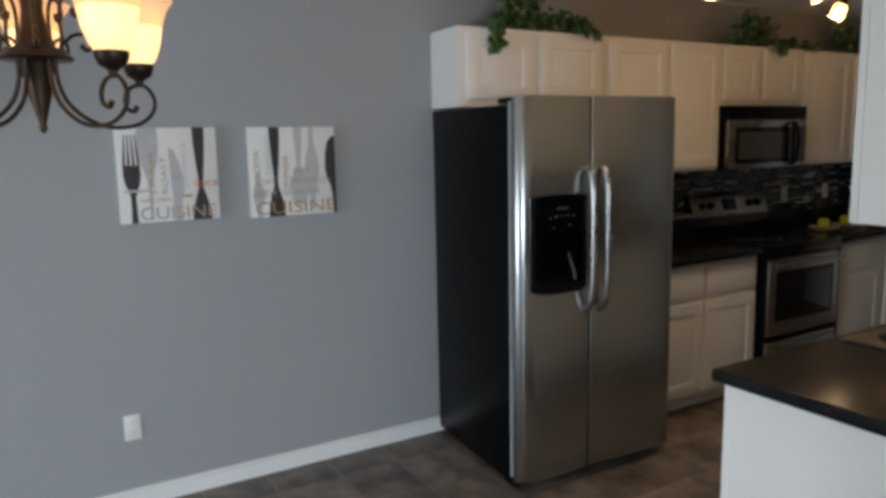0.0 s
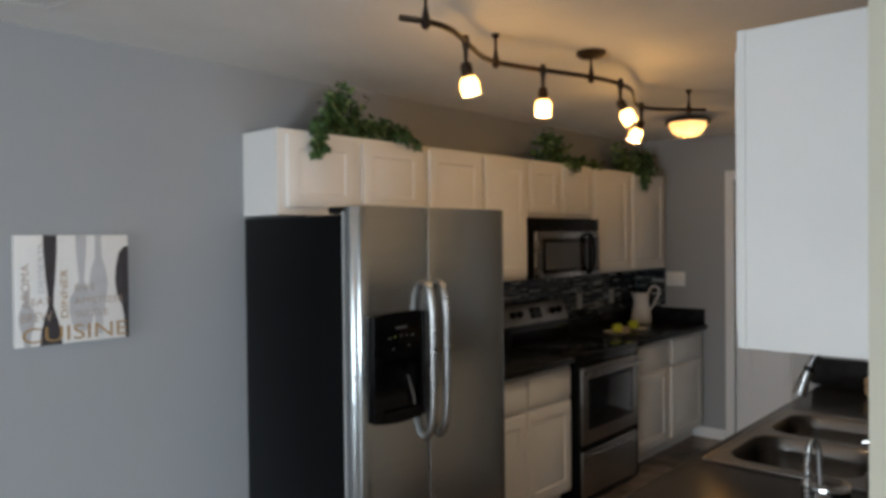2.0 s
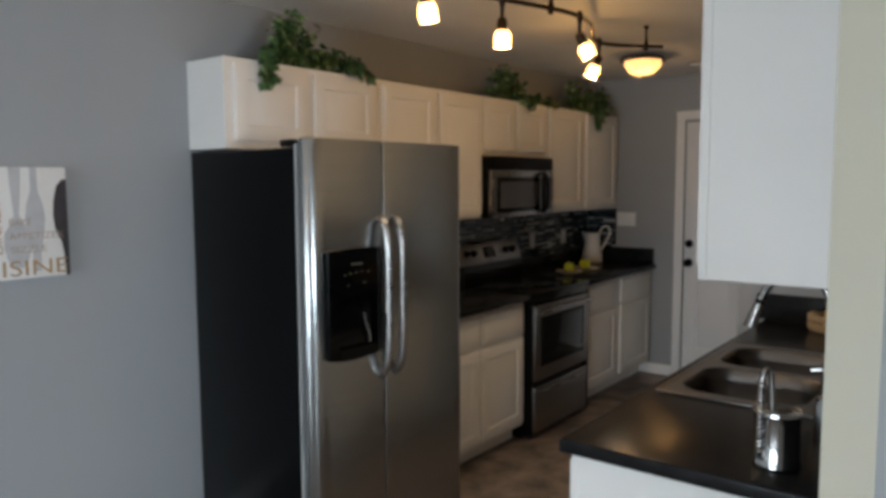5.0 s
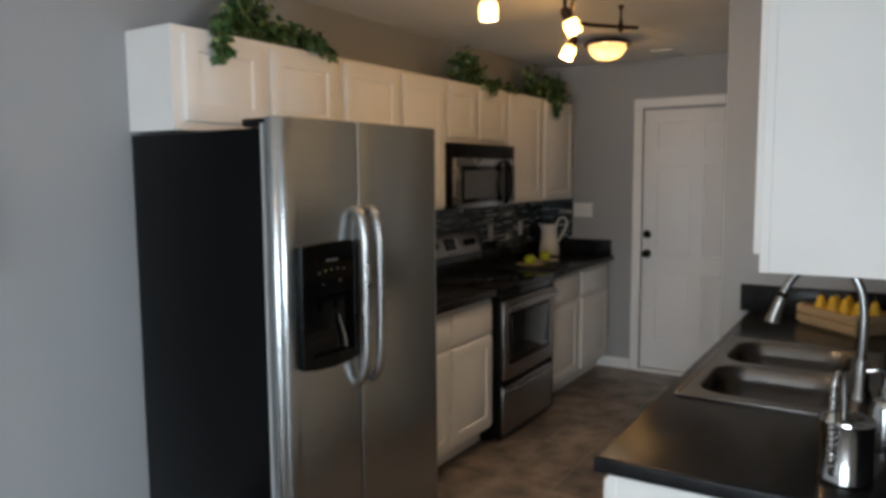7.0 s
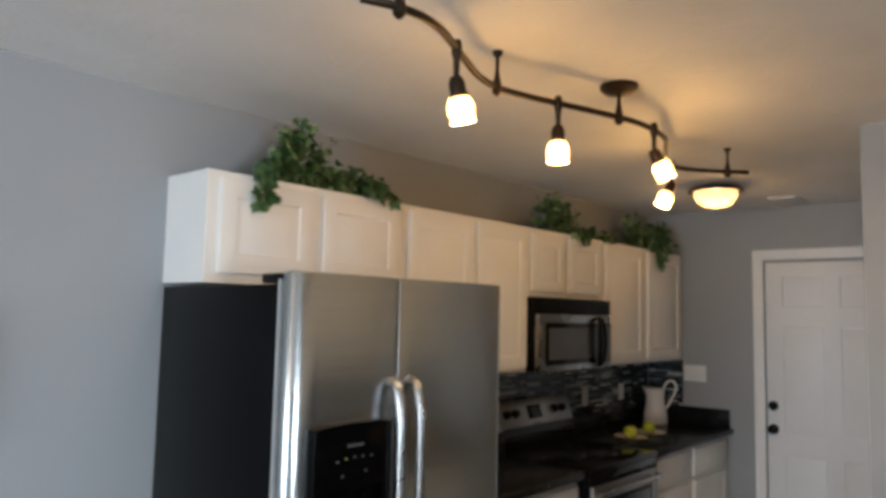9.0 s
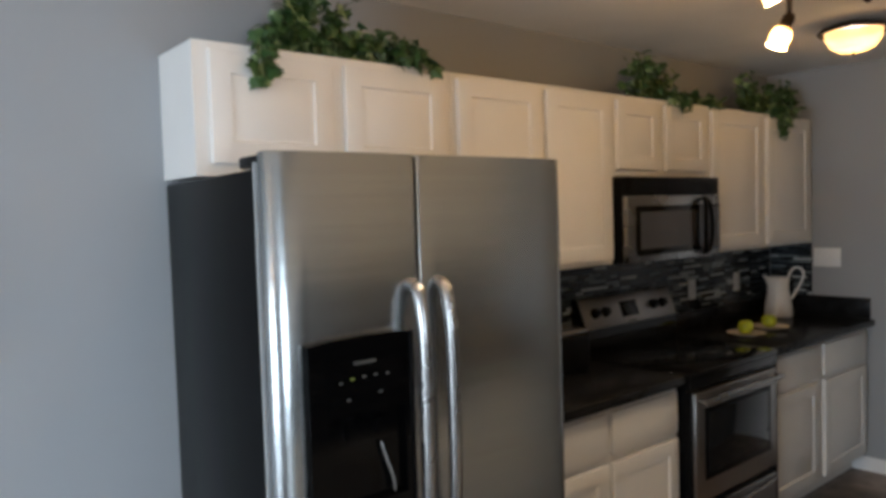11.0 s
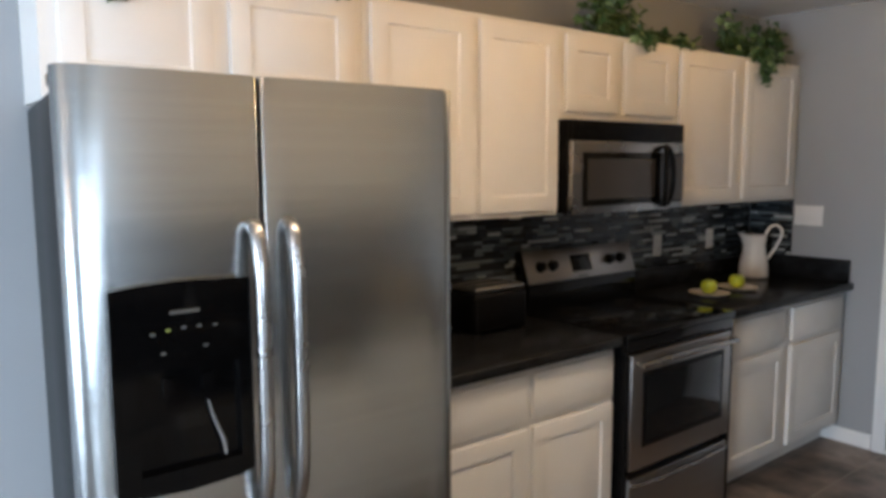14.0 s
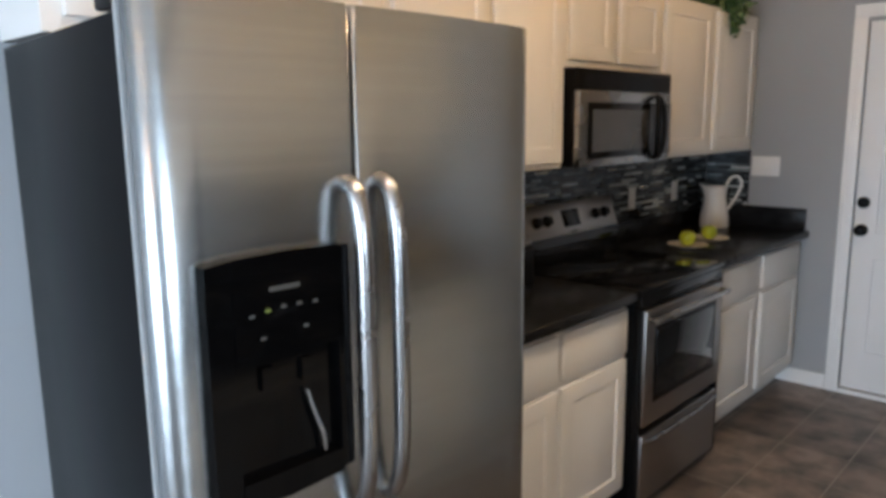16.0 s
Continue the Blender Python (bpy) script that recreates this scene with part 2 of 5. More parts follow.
def add_box(bm, x0, x1, y0, y1, z0, z1, bevel=0.0, seg=2):
    v = [bm.verts.new((x, y, z)) for x in (x0, x1) for y in (y0, y1) for z in (z0, z1)]
    fs = [bm.faces.new([v[i] for i in q]) for q in ((0, 1, 3, 2), (4, 6, 7, 5), (0, 4, 5, 1), (2, 3, 7, 6), (0, 2, 6, 4), (1, 5, 7, 3))]
    if bevel:
        es = list({e for f in fs for e in f.edges})
        bmesh.ops.bevel(bm, geom=es, offset=bevel, segments=seg, affect="EDGES", profile=0.5)
    return bm


def box(x0, x1, y0, y1, z0, z1, bevel=0.0, seg=2):
    return add_box(bmesh.new(), min(x0, x1), max(x0, x1), min(y0, y1), max(y0, y1), min(z0, z1), max(z0, z1), bevel, seg)


def lathe(profile, at, n=32, close=False):
    """A solid of revolution: (radius, height) pairs round the upright line through at."""
    bm = bmesh.new()
    rings = []
    for r, z in profile:
        if r < 1e-5:
            rings.append([bm.verts.new((at[0], at[1], at[2] + z))])
        else:
            rings.append([bm.verts.new((at[0] + r * math.cos(a), at[1] + r * math.sin(a), at[2] + z)) for a in (2 * math.pi * i / n for i in range(n))])
    if close:
        rings.append(rings[0])
    for a, b in zip(rings, rings[1:]):
        for i in range(n):
            p, q, r2, s = a[i % len(a)], a[(i + 1) % len(a)], b[(i + 1) % len(b)], b[i % len(b)]
            ring = []
            for v in (p, q, r2, s):
                if v not in ring:
                    ring.append(v)
            if len(ring) > 2:
                bm.faces.new(ring)
    return bm


def tube(points, radius, n=10, bm=None, flat=1.0):
    """A round rod along a smoothed line of points; radius may be one number or one for each point."""
    pts = [Vector(p) for p in points]
    rad = radius if isinstance(radius, (list, tuple)) else [radius] * len(pts)
    if len(pts) > 2:
        fine, fr = [], []
        for i in range(len(pts) - 1):
            p0, p1, p2, p3 = pts[max(i - 1, 0)], pts[i], pts[i + 1], pts[min(i + 2, len(pts) - 1)]
            for k in range(6):
                t = k / 6
                fine.append(0.5 * ((2 * p1) + (p2 - p0) * t + (2 * p0 - 5 * p1 + 4 * p2 - p3) * t * t + (3 * p1 - p0 - 3 * p2 + p3) * t ** 3))
                fr.append(rad[i] * (1 - t) + rad[i + 1] * t)
        fine.append(pts[-1]), fr.append(rad[-1])
        pts, rad = fine, fr
    bm = bm or bmesh.new()
    rings, up = [], None
    for i, p in enumerate(pts):
        d = (pts[min(i + 1, len(pts) - 1)] - pts[max(i - 1, 0)]).normalized()
        if up is None:
            up = d.orthogonal().normalized()
        up = (up - d * up.dot(d)).normalized()
        side = d.cross(up)
        rings.append([bm.verts.new(p + rad[i] * (math.cos(a) * up + flat * math.sin(a) * side)) for a in (2 * math.pi * k / n for k in range(n))])
    for a, b in zip(rings, rings[1:]):
        for i in range(n):
            bm.faces.new((a[i], a[(i + 1) % n], b[(i + 1) % n], b[i]))
    bm.faces.new(rings[0]), bm.faces.new(list(reversed(rings[-1])))
    return bm


def prism(outline, m, depth):
    """A flat shape given by (u, v) corners, with thickness, set in the world by the matrix m (u, v, outward)."""
    bm = bmesh.new()
    a = [bm.verts.new(m @ Vector((u, v, 0))) for u, v in outline]
    b = [bm.verts.new(m @ Vector((u, v, depth))) for u, v in outline]
    bm.faces.new(a), bm.faces.new(b)
    for i in range(len(a)):
        j = (i + 1) % len(a)
        bm.faces.new((a[i], a[j], b[j], b[i]))
    return bm


def facing(side, x, y, z):
    """Axes on a wall: u along it to the right as seen, v up, w out of it."""
    cols = {"-y": ((1, 0, 0), (0, 0, 1), (0, -1, 0)), "+y": ((-1, 0, 0), (0, 0, 1), (0, 1, 0)), "-x": ((0, -1, 0), (0, 0, 1), (-1, 0, 0)), "+x": ((0, 1, 0), (0, 0, 1), (1, 0, 0))}[side]
    m = Matrix.Identity(4)
    for i, c in enumerate(cols):
        for j in range(3):
            m[j][i] = c[j]
    m.translation = (x, y, z)
    return m


def panelled(w, h, th, us, vs, cells, m, groove=0.0075, rise=0.0068, rim=0.006, slope=0.026, bevel=0.003):
    """A slab with raised panels in the cells (column, row) of the cuts us and vs."""
    bm = bmesh.new()
    us, vs = [0, *us, w], [0, *vs, h]
    grid = [[bm.verts.new((u, v, th)) for v in vs] for u in us]
    front = {}
    for i in range(len(us) - 1):
        for j in range(len(vs) - 1):
            front[i, j] = bm.faces.new((grid[i][j], grid[i + 1][j], grid[i + 1][j + 1], grid[i][j + 1]))
    rim_edges = [e for e in bm.edges if len(e.link_faces) == 1]
    ext = bmesh.ops.extrude_edge_only(bm, edges=rim_edges)
    vsn = [g for g in ext["geom"] if isinstance(g, bmesh.types.BMVert)]
    for v in vsn:
        v.co.z = 0
    bmesh.ops.contextual_create(bm, geom=[e for e in bm.edges if len(e.link_faces) == 1])
    panels = [front[c] for c in cells]
    bmesh.ops.inset_individual(bm, faces=panels, thickness=rim, depth=-groove)
    bmesh.ops.inset_individual(bm, faces=panels, thickness=0.006, depth=0)
    bmesh.ops.inset_individual(bm, faces=panels, thickness=slope, depth=rise)
    if bevel:
        es = [e for e in bm.edges if len(e.link_faces) == 2 and abs(e.verts[0].co.z - th) < 1e-6 and abs(e.verts[1].co.z - th) < 1e-6
              and any(abs(f.normal.z) < 0.5 for f in e.link_faces) and all(v.co.x in (0, w) or v.co.y in (0, h) or abs(v.co.x - w) < 1e-6 or abs(v.co.y - h) < 1e-6 for v in e.verts)]
        bm.normal_update()
        es = [e for e in es if e.calc_face_angle(0) > 1]
        bmesh.ops.bevel(bm, geom=es, offset=bevel, segments=2, affect="EDGES", profile=0.5)
    bm.transform(m)
    return bm


def words(name, text, m, size, material, parent, label="", fit=None):
    """Raised lettering in the built-in font; fit: its width in metres."""
    cu = bpy.data.curves.new(name, "FONT")
    cu.body, cu.size, cu.extrude, cu.offset = text, size, 0.0006, -0.004 * size
    tmp = bpy.data.objects.new(name, cu)
    scene.collection.objects.link(tmp)
    me = bpy.data.meshes.new_from_object(tmp.evaluated_get(bpy.context.evaluated_depsgraph_get()))
    bpy.data.objects.remove(tmp)
    xs = [v.co.x for v in me.vertices]
    k = fit / (max(xs) - min(xs)) if fit else 1.0
    bm = bmesh.new()
    bm.from_mesh(me)
    bpy.data.meshes.remove(me)
    for v in bm.verts:
        v.co.x = (v.co.x - min(xs)) * k
    bm.transform(m)
    return part(name, bm, material, parent, label, smooth=0)


# ---- setting: walls, ceiling, openings ----
H, XW = 2.44, 3.90
Y_SINK, X_END, X_PAN, Y_PAN = -2.62, -0.30, 1.90, -1.84


def wall(name, pieces, m, label):
    bm = bmesh.new()
    for p in pieces:
        add_box(bm, *p)
    return solid(name, bm, m, label, "wall", "structure")


wall("wall_north", [(-6.92, 4.02, 0, 0.12, 0, H)], WALL, "matte grey painted long wall behind fridge and cabinets")
wall("wall_east", [(XW, 4.02, -0.85, 0, 0, H), (XW, 4.02, Y_SINK - 0.12, -1.68, 0, H), (XW, 4.02, -1.68, -0.85, 2.06, H)], WALL, "matte grey painted end wall with a white door")
wall("wall_pantry", [(X_PAN, X_PAN + 0.1, Y_SINK, Y_PAN, 0, H), (X_PAN + 0.1, XW, Y_PAN - 0.1, Y_PAN, 0, H)], WALL, "matte grey painted wall at the end of the sink counter")
wall("wall_sink", [(X_END + 0.004, XW, Y_SINK - 0.12, Y_SINK, 0, H)], WALL, "matte grey painted wall behind the sink counter")
wall("wall_living", [(X_END, X_END + 0.12, -7.0, Y_SINK - 0.122, 0, H)], WALL, "matte grey painted living room wall beside the kitchen")
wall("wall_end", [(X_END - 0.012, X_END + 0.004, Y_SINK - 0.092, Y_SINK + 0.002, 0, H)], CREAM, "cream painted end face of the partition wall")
# unseen walls; their openings are assumed, for the daylight lamps
wall("wall_west", [(-6.92, -6.8, -0.7, 0, 0, H), (-6.92, -6.8, -7.12, -4.1, 0, H), (-6.92, -6.8, -4.1, -0.7, 2.08, H)], WALL, "unseen matte grey west wall with an opening added for daylight")
wall("wall_south", [(-6.8, -2.75, -7.12, -7.0, 0, H), (-0.45, -0.18, -7.12, -7.0, 0, H), (-2.75, -0.45, -7.12, -7.0, 0, 0.78), (-2.75, -0.45, -7.12, -7.0, 2.12, H)], WALL, "unseen matte grey south wall with an opening added for daylight")
solid("ceiling", add_box(box(-6.92, -0.18, -7.12, 0.12, H, H + 0.12), -0.18, 4.02, Y_SINK - 0.12, 0.12, H, H + 0.12), CEIL, "off-white ceiling with a soft knockdown texture", "ceiling", "structure")
solid("ground", box(-60, 60, -60, 60, -0.3, -0.12), OUTSIDE, "green lawn outside the house", "ground", "structure")


def glazed(name, side, at, w, h, parts, label):
    """A frame of upright panes for an opening added out of view."""
    m = facing(side, *at)
    o = thing(name, m @ Vector((w / 2, 0, 0)), label, "window", kind="structure")
    bm = bmesh.new()
    for u0, u1, v0, v1 in ((0, 0.05, 0, h), (w - 0.05, w, 0, h), (0.05, w - 0.05, 0, 0.06), (0.05, w - 0.05, h - 0.05, h)):
        add_box(bm, u0, u1, v0, v1, 0.0, 0.07)
    for i in range(1, parts):
        add_box(bm, w * i / parts - 0.03, w * i / parts + 0.03, 0.06, h - 0.05, 0.005, 0.065)
    bm.transform(m)
    part("window_frame", bm, TRIM, o)
    for i in range(parts):
        bm = bmesh.new()
        add_box(bm, w * i / parts + 0.05, w * (i + 1) / parts - 0.05, 0.06, h - 0.05, 0.03, 0.036)
        bm.transform(m)
        p = part("pane", bm, GLASS, o, smooth=0)
        p.visible_shadow = False
    return o


# assumed glazing round the two daylight lamps, never in view
glazed("added_opening_1", "+x", (-6.9, -4.1, 0.0), 3.4, 2.08, 3, "white framed glazed opening, added unseen in the west wall for daylight")
glazed("added_opening_2", "+y", (-0.45, -7.1, 0.78), 2.3, 1.34, 3, "white framed glazed opening, added unseen in the south wall for daylight")


def baseboard(name, runs):
    bm = bmesh.new()
    for x0, x1, y0, y1 in runs:
        add_box(bm, x0, x1, y0, y1, 0.001, 0.068)
        add_box(bm, x0 + (0.005 if x1 - x0 < 0.1 else 0), x1, y0 + (0.005 if y1 - y0 < 0.1 else 0), y1, 0.068, 0.085, 0.002)
    return solid(name, bm, TRIM, "white painted wooden baseboard along the wall foot", "baseboard", "structure")


baseboard("baseboard", [(-6.8, 0.93, -0.014, 0.0)])
baseboard("baseboard", [(XW - 0.014, XW, -0.775, -0.49)])

# back door with its casing
dm = facing("-x", XW - 0.004, -0.78, 0.0)
trim = thing("trim", (XW, -1.265, 0), "white painted door casing on the end wall", "trim", kind="structure")
for nm, u0, u1, v0, v1 in (("casing", 0.0, 0.068, 0, 2.08), ("casing", 0.902, 0.97, 0, 2.08), ("casing", 0.0, 0.97, 2.08, 2.148)):
    bm = bmesh.new()
    add_box(bm, u0, u1, v0, v1, -0.004, 0.014, 0.004)
    for k in (0.3, 0.62):
        if u1 - u0 < 0.1:
            add_box(bm, u0 + 0.068 * k, u0 + 0.068 * k + 0.012, v0, v1 - 0.01, 0.013, 0.018, 0.002)
        else:
            add_box(bm, u0 + 0.06, u1 - 0.06, v0 + 0.068 * k, v0 + 0.068 * k + 0.012, 0.013, 0.018, 0.002)
    bm.transform(dm)
    part(nm, bm, TRIM, trim)
bm = bmesh.new()
add_box(bm, 0.068, 0.902, 0.0, 0.024, -0.05, 0.014, 0.004)
bm.transform(dm)
part("threshold", bm, TRIM, trim, "pale door threshold")

door = thing("door_1", (XW + 0.03, -1.265, 0.03), "closed white six-panel door with black knob and deadbolt", "door", kind="structure")
dw, dh = 0.822, 2.03
us = (0.11, 0.361, 0.461, 0.712)
vs = (0.22, 0.76, 0.90, 1.60, 1.73, 1.93)
part("door_leaf", panelled(dw, dh, 0.035, us, vs, [(1, 1), (3, 1), (1, 3), (3, 3), (1, 5), (3, 5)], facing("-x", XW + 0.045, -0.854, 0.032), groove=0.009, rise=0.006, slope=0.03), DOORW, door)
for zz, nm in ((0.945, "knob"), (1.098, "deadbolt")):
    prof = [(0.0, 0.0), (0.034, 0.0), (0.034, 0.008), (0.014, 0.014), (0.013, 0.03), (0.027, 0.04), (0.029, 0.052), (0.02, 0.064), (0, 0.066)] if nm == "knob" else [(0, 0), (0.032, 0), (0.032, 0.012), (0.026, 0.018), (0.0, 0.019)]
    bm = lathe(prof, (0, 0, 0), 24)
    bm.transform(Matrix.Translation((XW + 0.012, -0.895, zz)) @ Matrix.Rotation(radians(-90), 4, "Y"))
    part(nm, bm, BLACKP, door, "black " + nm)
# dark sheet added behind the door; it stands for shade and stops outside light
solid("backdrop", box(4.06, 4.10, -1.8, -0.7, -0.1, 2.2), HOLE_SHADE, "unseen dark sheet standing for the shade behind the closed door", "backdrop", "structure")

# ---- cabinets ----


def cabinet(x0, x1, y_back, y_front, z0, z1, doors, drawers, label, toe=0.0, side="-y", name="wall_cabinet", group="kitchen wall cabinets", endpanel=False):
    """A cabinet unit: box, face frame, raised-panel doors and slab drawer fronts. Doors: (x0, x1, z0, z1)."""
    s = -1 if side == "-y" else 1
    o = thing(name, ((x0 + x1) / 2, (y_back + y_front) / 2, z0), label, "cabinet", group)
    bm = bmesh.new()
    ys = sorted((y_back, y_front))
    if toe:
        add_box(bm, x0, x1, *ys, z0 + 0.1, z1, 0.0015, 1)
        t = y_front - s * toe
        add_box(bm, x0, x1, *sorted((y_back, t)), z0 + 0.001, z0 + 0.1)
    else:
        add_box(bm, x0, x1, *ys, z0, z1, 0.0015, 1)
    part("body", bm, CAB, o)
    if endpanel:
        part("face_frame", box(x0 - 0.0025, x0 + 0.04, y_front - s * 0.019, y_front + s * 0.0006, z0 + (0.1 if toe else 0.0), z1, 0.001, 1), CAB, o)
    th = 0.019
    y = y_front + s * 0.001
    for a, b, c, d in doors:
        m = facing(side, a if side == "-y" else b, y, c)
        w, h = b - a, d - c
        f = min(0.062, w * 0.2)
        part("door", panelled(w, h, th, (f, w - f), (f, h - f), [(1, 1)], m), CAB, o)
    for a, b, c, d in drawers:
        yy = sorted((y, y + s * th))
        part("drawer_front", box(a, b, *yy, c, d, 0.005, 2), CAB, o)
    return o


UF = -0.272
cabinet(0.0, 0.943, -0.002, UF, 1.75, 2.134, [(0.042, 0.440, 1.785, 2.108), (0.490, 0.905, 1.785, 2.108)], [], "white raised-panel double wall cabinet above the fridge", endpanel=True)
cabinet(0.945, 1.883, -0.002, UF, 1.372, 2.134, [(0.972, 1.410, 1.394, 2.112), (1.446, 1.866, 1.394, 2.112)], [], "tall white raised-panel double wall cabinet beside the microwave")
cabinet(1.885, 2.683, -0.002, UF, 1.768, 2.134, [(1.912, 2.242, 1.795, 2.108), (2.290, 2.662, 1.795, 2.108)], [], "short white raised-panel double wall cabinet above the microwave")
cabinet(2.685, XW - 0.003, -0.002, UF, 1.372, 2.134, [(2.708, 3.238, 1.394, 2.112), (3.302, 3.840, 1.394, 2.112)], [], "tall white raised-panel double wall cabinet in the corner")
BF = -0.583
bas = dict(toe=0.075, name="base_cabinet", group="kitchen base cabinets")
cabinet(0.93, 1.883, -0.002, BF, 0.0, 0.878, [(0.955, 1.395, 0.125, 0.655), (1.428, 1.864, 0.125, 0.655)], [(0.955, 1.395, 0.682, 0.852), (1.428, 1.864, 0.682, 0.852)], "white base cabinet with two drawers over two doors", **bas)
cabinet(2.668, 3.248, -0.002, BF, 0.0, 0.878, [(2.69, 3.212, 0.125, 0.655)], [(2.69, 3.212, 0.682, 0.852)], "white single base cabinet beside the range", **bas)
cabinet(3.25, XW - 0.003, -0.002, BF, 0.0, 0.878, [(3.286, 3.86, 0.125, 0.655)], [(3.286, 3.86, 0.682, 0.852)], "white single base cabinet in the corner by the door wall", **bas)
# sink side
SF, ZC = -2.305, 2.128
bs = dict(side="+y")
cabinet(-0.130, 0.36, Y_SINK + 0.002, SF, 1.367, ZC, [(-0.090, 0.34, 1.402, ZC - 0.036)], [], "white wall cabinet at the end of the sink wall", endpanel=True, **bs)
cabinet(0.362, 1.28, Y_SINK + 0.002, SF, 1.367, ZC, [(0.382, 0.81, 1.402, ZC - 0.036), (0.832, 1.26, 1.402, ZC - 0.036)], [], "white double wall cabinet above the sink", **bs)
cabinet(1.282, X_PAN - 0.002, Y_SINK + 0.002, SF, 1.367, ZC, [(1.30, 1.58, 1.402, ZC - 0.036), (1.602, 1.88, 1.402, ZC - 0.036)], [], "white double wall cabinet beside the pantry wall", **bs)
bs = dict(toe=0.075, name="base_cabinet", group="kitchen base cabinets", side="+y")
cabinet(-0.180, 0.36, Y_SINK + 0.002, -2.0, 0.0, 0.878, [(-0.16, 0.34, 0.125, 0.655)], [(-0.16, 0.34, 0.682, 0.852)], "white base cabinet at the free end of the sink counter", endpanel=True, **bs)
cabinet(0.362, 1.30, Y_SINK + 0.002, -2.0, 0.0, 0.70, [(0.382, 0.82, 0.125, 0.655), (0.842, 1.28, 0.125, 0.655)], [], "white double base cabinet under the sink", **bs)
cabinet(1.302, X_PAN - 0.002, Y_SINK + 0.002, -2.0, 0.0, 0.878, [(1.322, 1.88, 0.125, 0.655)], [(1.322, 1.88, 0.682, 0.852)], "white base cabinet beside the pantry wall", **bs)

# ---- worktops ----


def worktop(x0, x1, y_front, y_back, splash, label, end_splash=None, hole=None, z=0.92):
    """A laminate top with a rolled front edge and an upstand along the wall."""
    s = 1 if y_front > y_back else -1
    o = thing("worktop", ((x0 + x1) / 2, (y_front + y_back) / 2, 0.88), label, "worktop")
    bm = bmesh.new()
    lo, hi = min(y_front, y_back), max(y_front, y_back)
    if hole:
        a, b, c, d = hole
        ring = lambda k, zz: [bm.verts.new((x, y, zz)) for x, y in k]
        big, cut = ((x0, lo), (x1, lo), (x1, hi), (x0, hi)), ((a, c), (b, c), (b, d), (a, d))
        ot, it, ob_, ib = ring(big, z), ring(cut, z), ring(big, 0.88), ring(cut, 0.88)
        for k in range(4):
            n = (k + 1) % 4
            for p, q in ((ot, it), (it, ib), (ib, ob_), (ob_, ot)):
                bm.faces.new((p[k], p[n], q[n], q[k]))
        bmesh.ops.bevel(bm, geom=[e for e in bm.edges if all(v in ot for v in e.verts) or all(v in ob_ for v in e.verts)], offset=0.008, segments=3, affect="EDGES", profile=0.5)
    else:
        add_box(bm, x0, x1, lo, hi, 0.88, z, 0.008, 3)
    part("slab", bm, LAM, o)
    if splash:
        ys = sorted((y_back, y_back + s * 0.019))
        part("upstand", box(x0, x1, *ys, z + 0.001, z + splash, 0.003), LAM, o)
    if end_splash:
        xa, xb, ya, yb, zt = end_splash
        part("upstand", box(xa, xb, ya, yb, z + 0.001, zt, 0.003), LAM, o)
    return o


worktop(0.925, 1.886, -0.636, -0.003, 0.10, "black laminate worktop between fridge and range")
worktop(2.664, XW - 0.002, -0.636, -0.003, 0.10, "black laminate worktop with a corner upstand", (XW - 0.021, XW - 0.002, -0.612, -0.024, 1.043))
SX0, SX1, SY0, SY1 = 0.375, 1.228, -2.53, -2.018
worktop(-0.205, X_PAN - 0.002, -1.972, Y_SINK + 0.003, 0.10, "black laminate sink worktop with a rounded edge", (X_PAN - 0.021, X_PAN - 0.002, -2.59, -1.935, 1.048), (SX0 + 0.02, SX1 - 0.02, SY0 + 0.02, SY1 - 0.02))

# ---- fridge ----
FX0, FX1, FG, FZ = -0.087, 0.838, 0.305, 1.768
fridge = thing("refrigerator", ((FX0 + FX1) / 2, -0.49, 0), "side-by-side stainless steel refrigerator with black sides, doors shut", "refrigerator")
case = prism([(-0.066, -0.796), (0.812, -0.796), (0.80, -0.016), (-0.019, -0.016)], Matrix.Translation((0, 0, 0.03)), 1.706)
bmesh.ops.bevel(case, geom=list(case.edges), offset=0.004, segments=2, affect="EDGES", profile=0.5)
part("body", case, BLACKM, fridge, "black textured steel case")
part("kick_grille", box(FX0 + 0.03, FX1 - 0.03, -0.74, -0.80, 0.008, 0.052, 0.004), BLACKP, fridge, "black plastic kick grille")
for xx in (FX0 + 0.06, FX1 - 0.06):
    part("roller", lathe([(0, 0), (0.02, 0), (0.02, 0.028), (0, 0.028)], (xx, -0.70, 0.002), 12), BLACKP, fridge)
for a, b in ((FX0 + 0.016, FX0 + 0.075), (FX1 - 0.075, FX1 - 0.016)):
    part("hinge_cover", box(a, b, -0.70, -0.835, 1.739, 1.766, 0.006), BLACKP, fridge, "black plastic hinge cover")


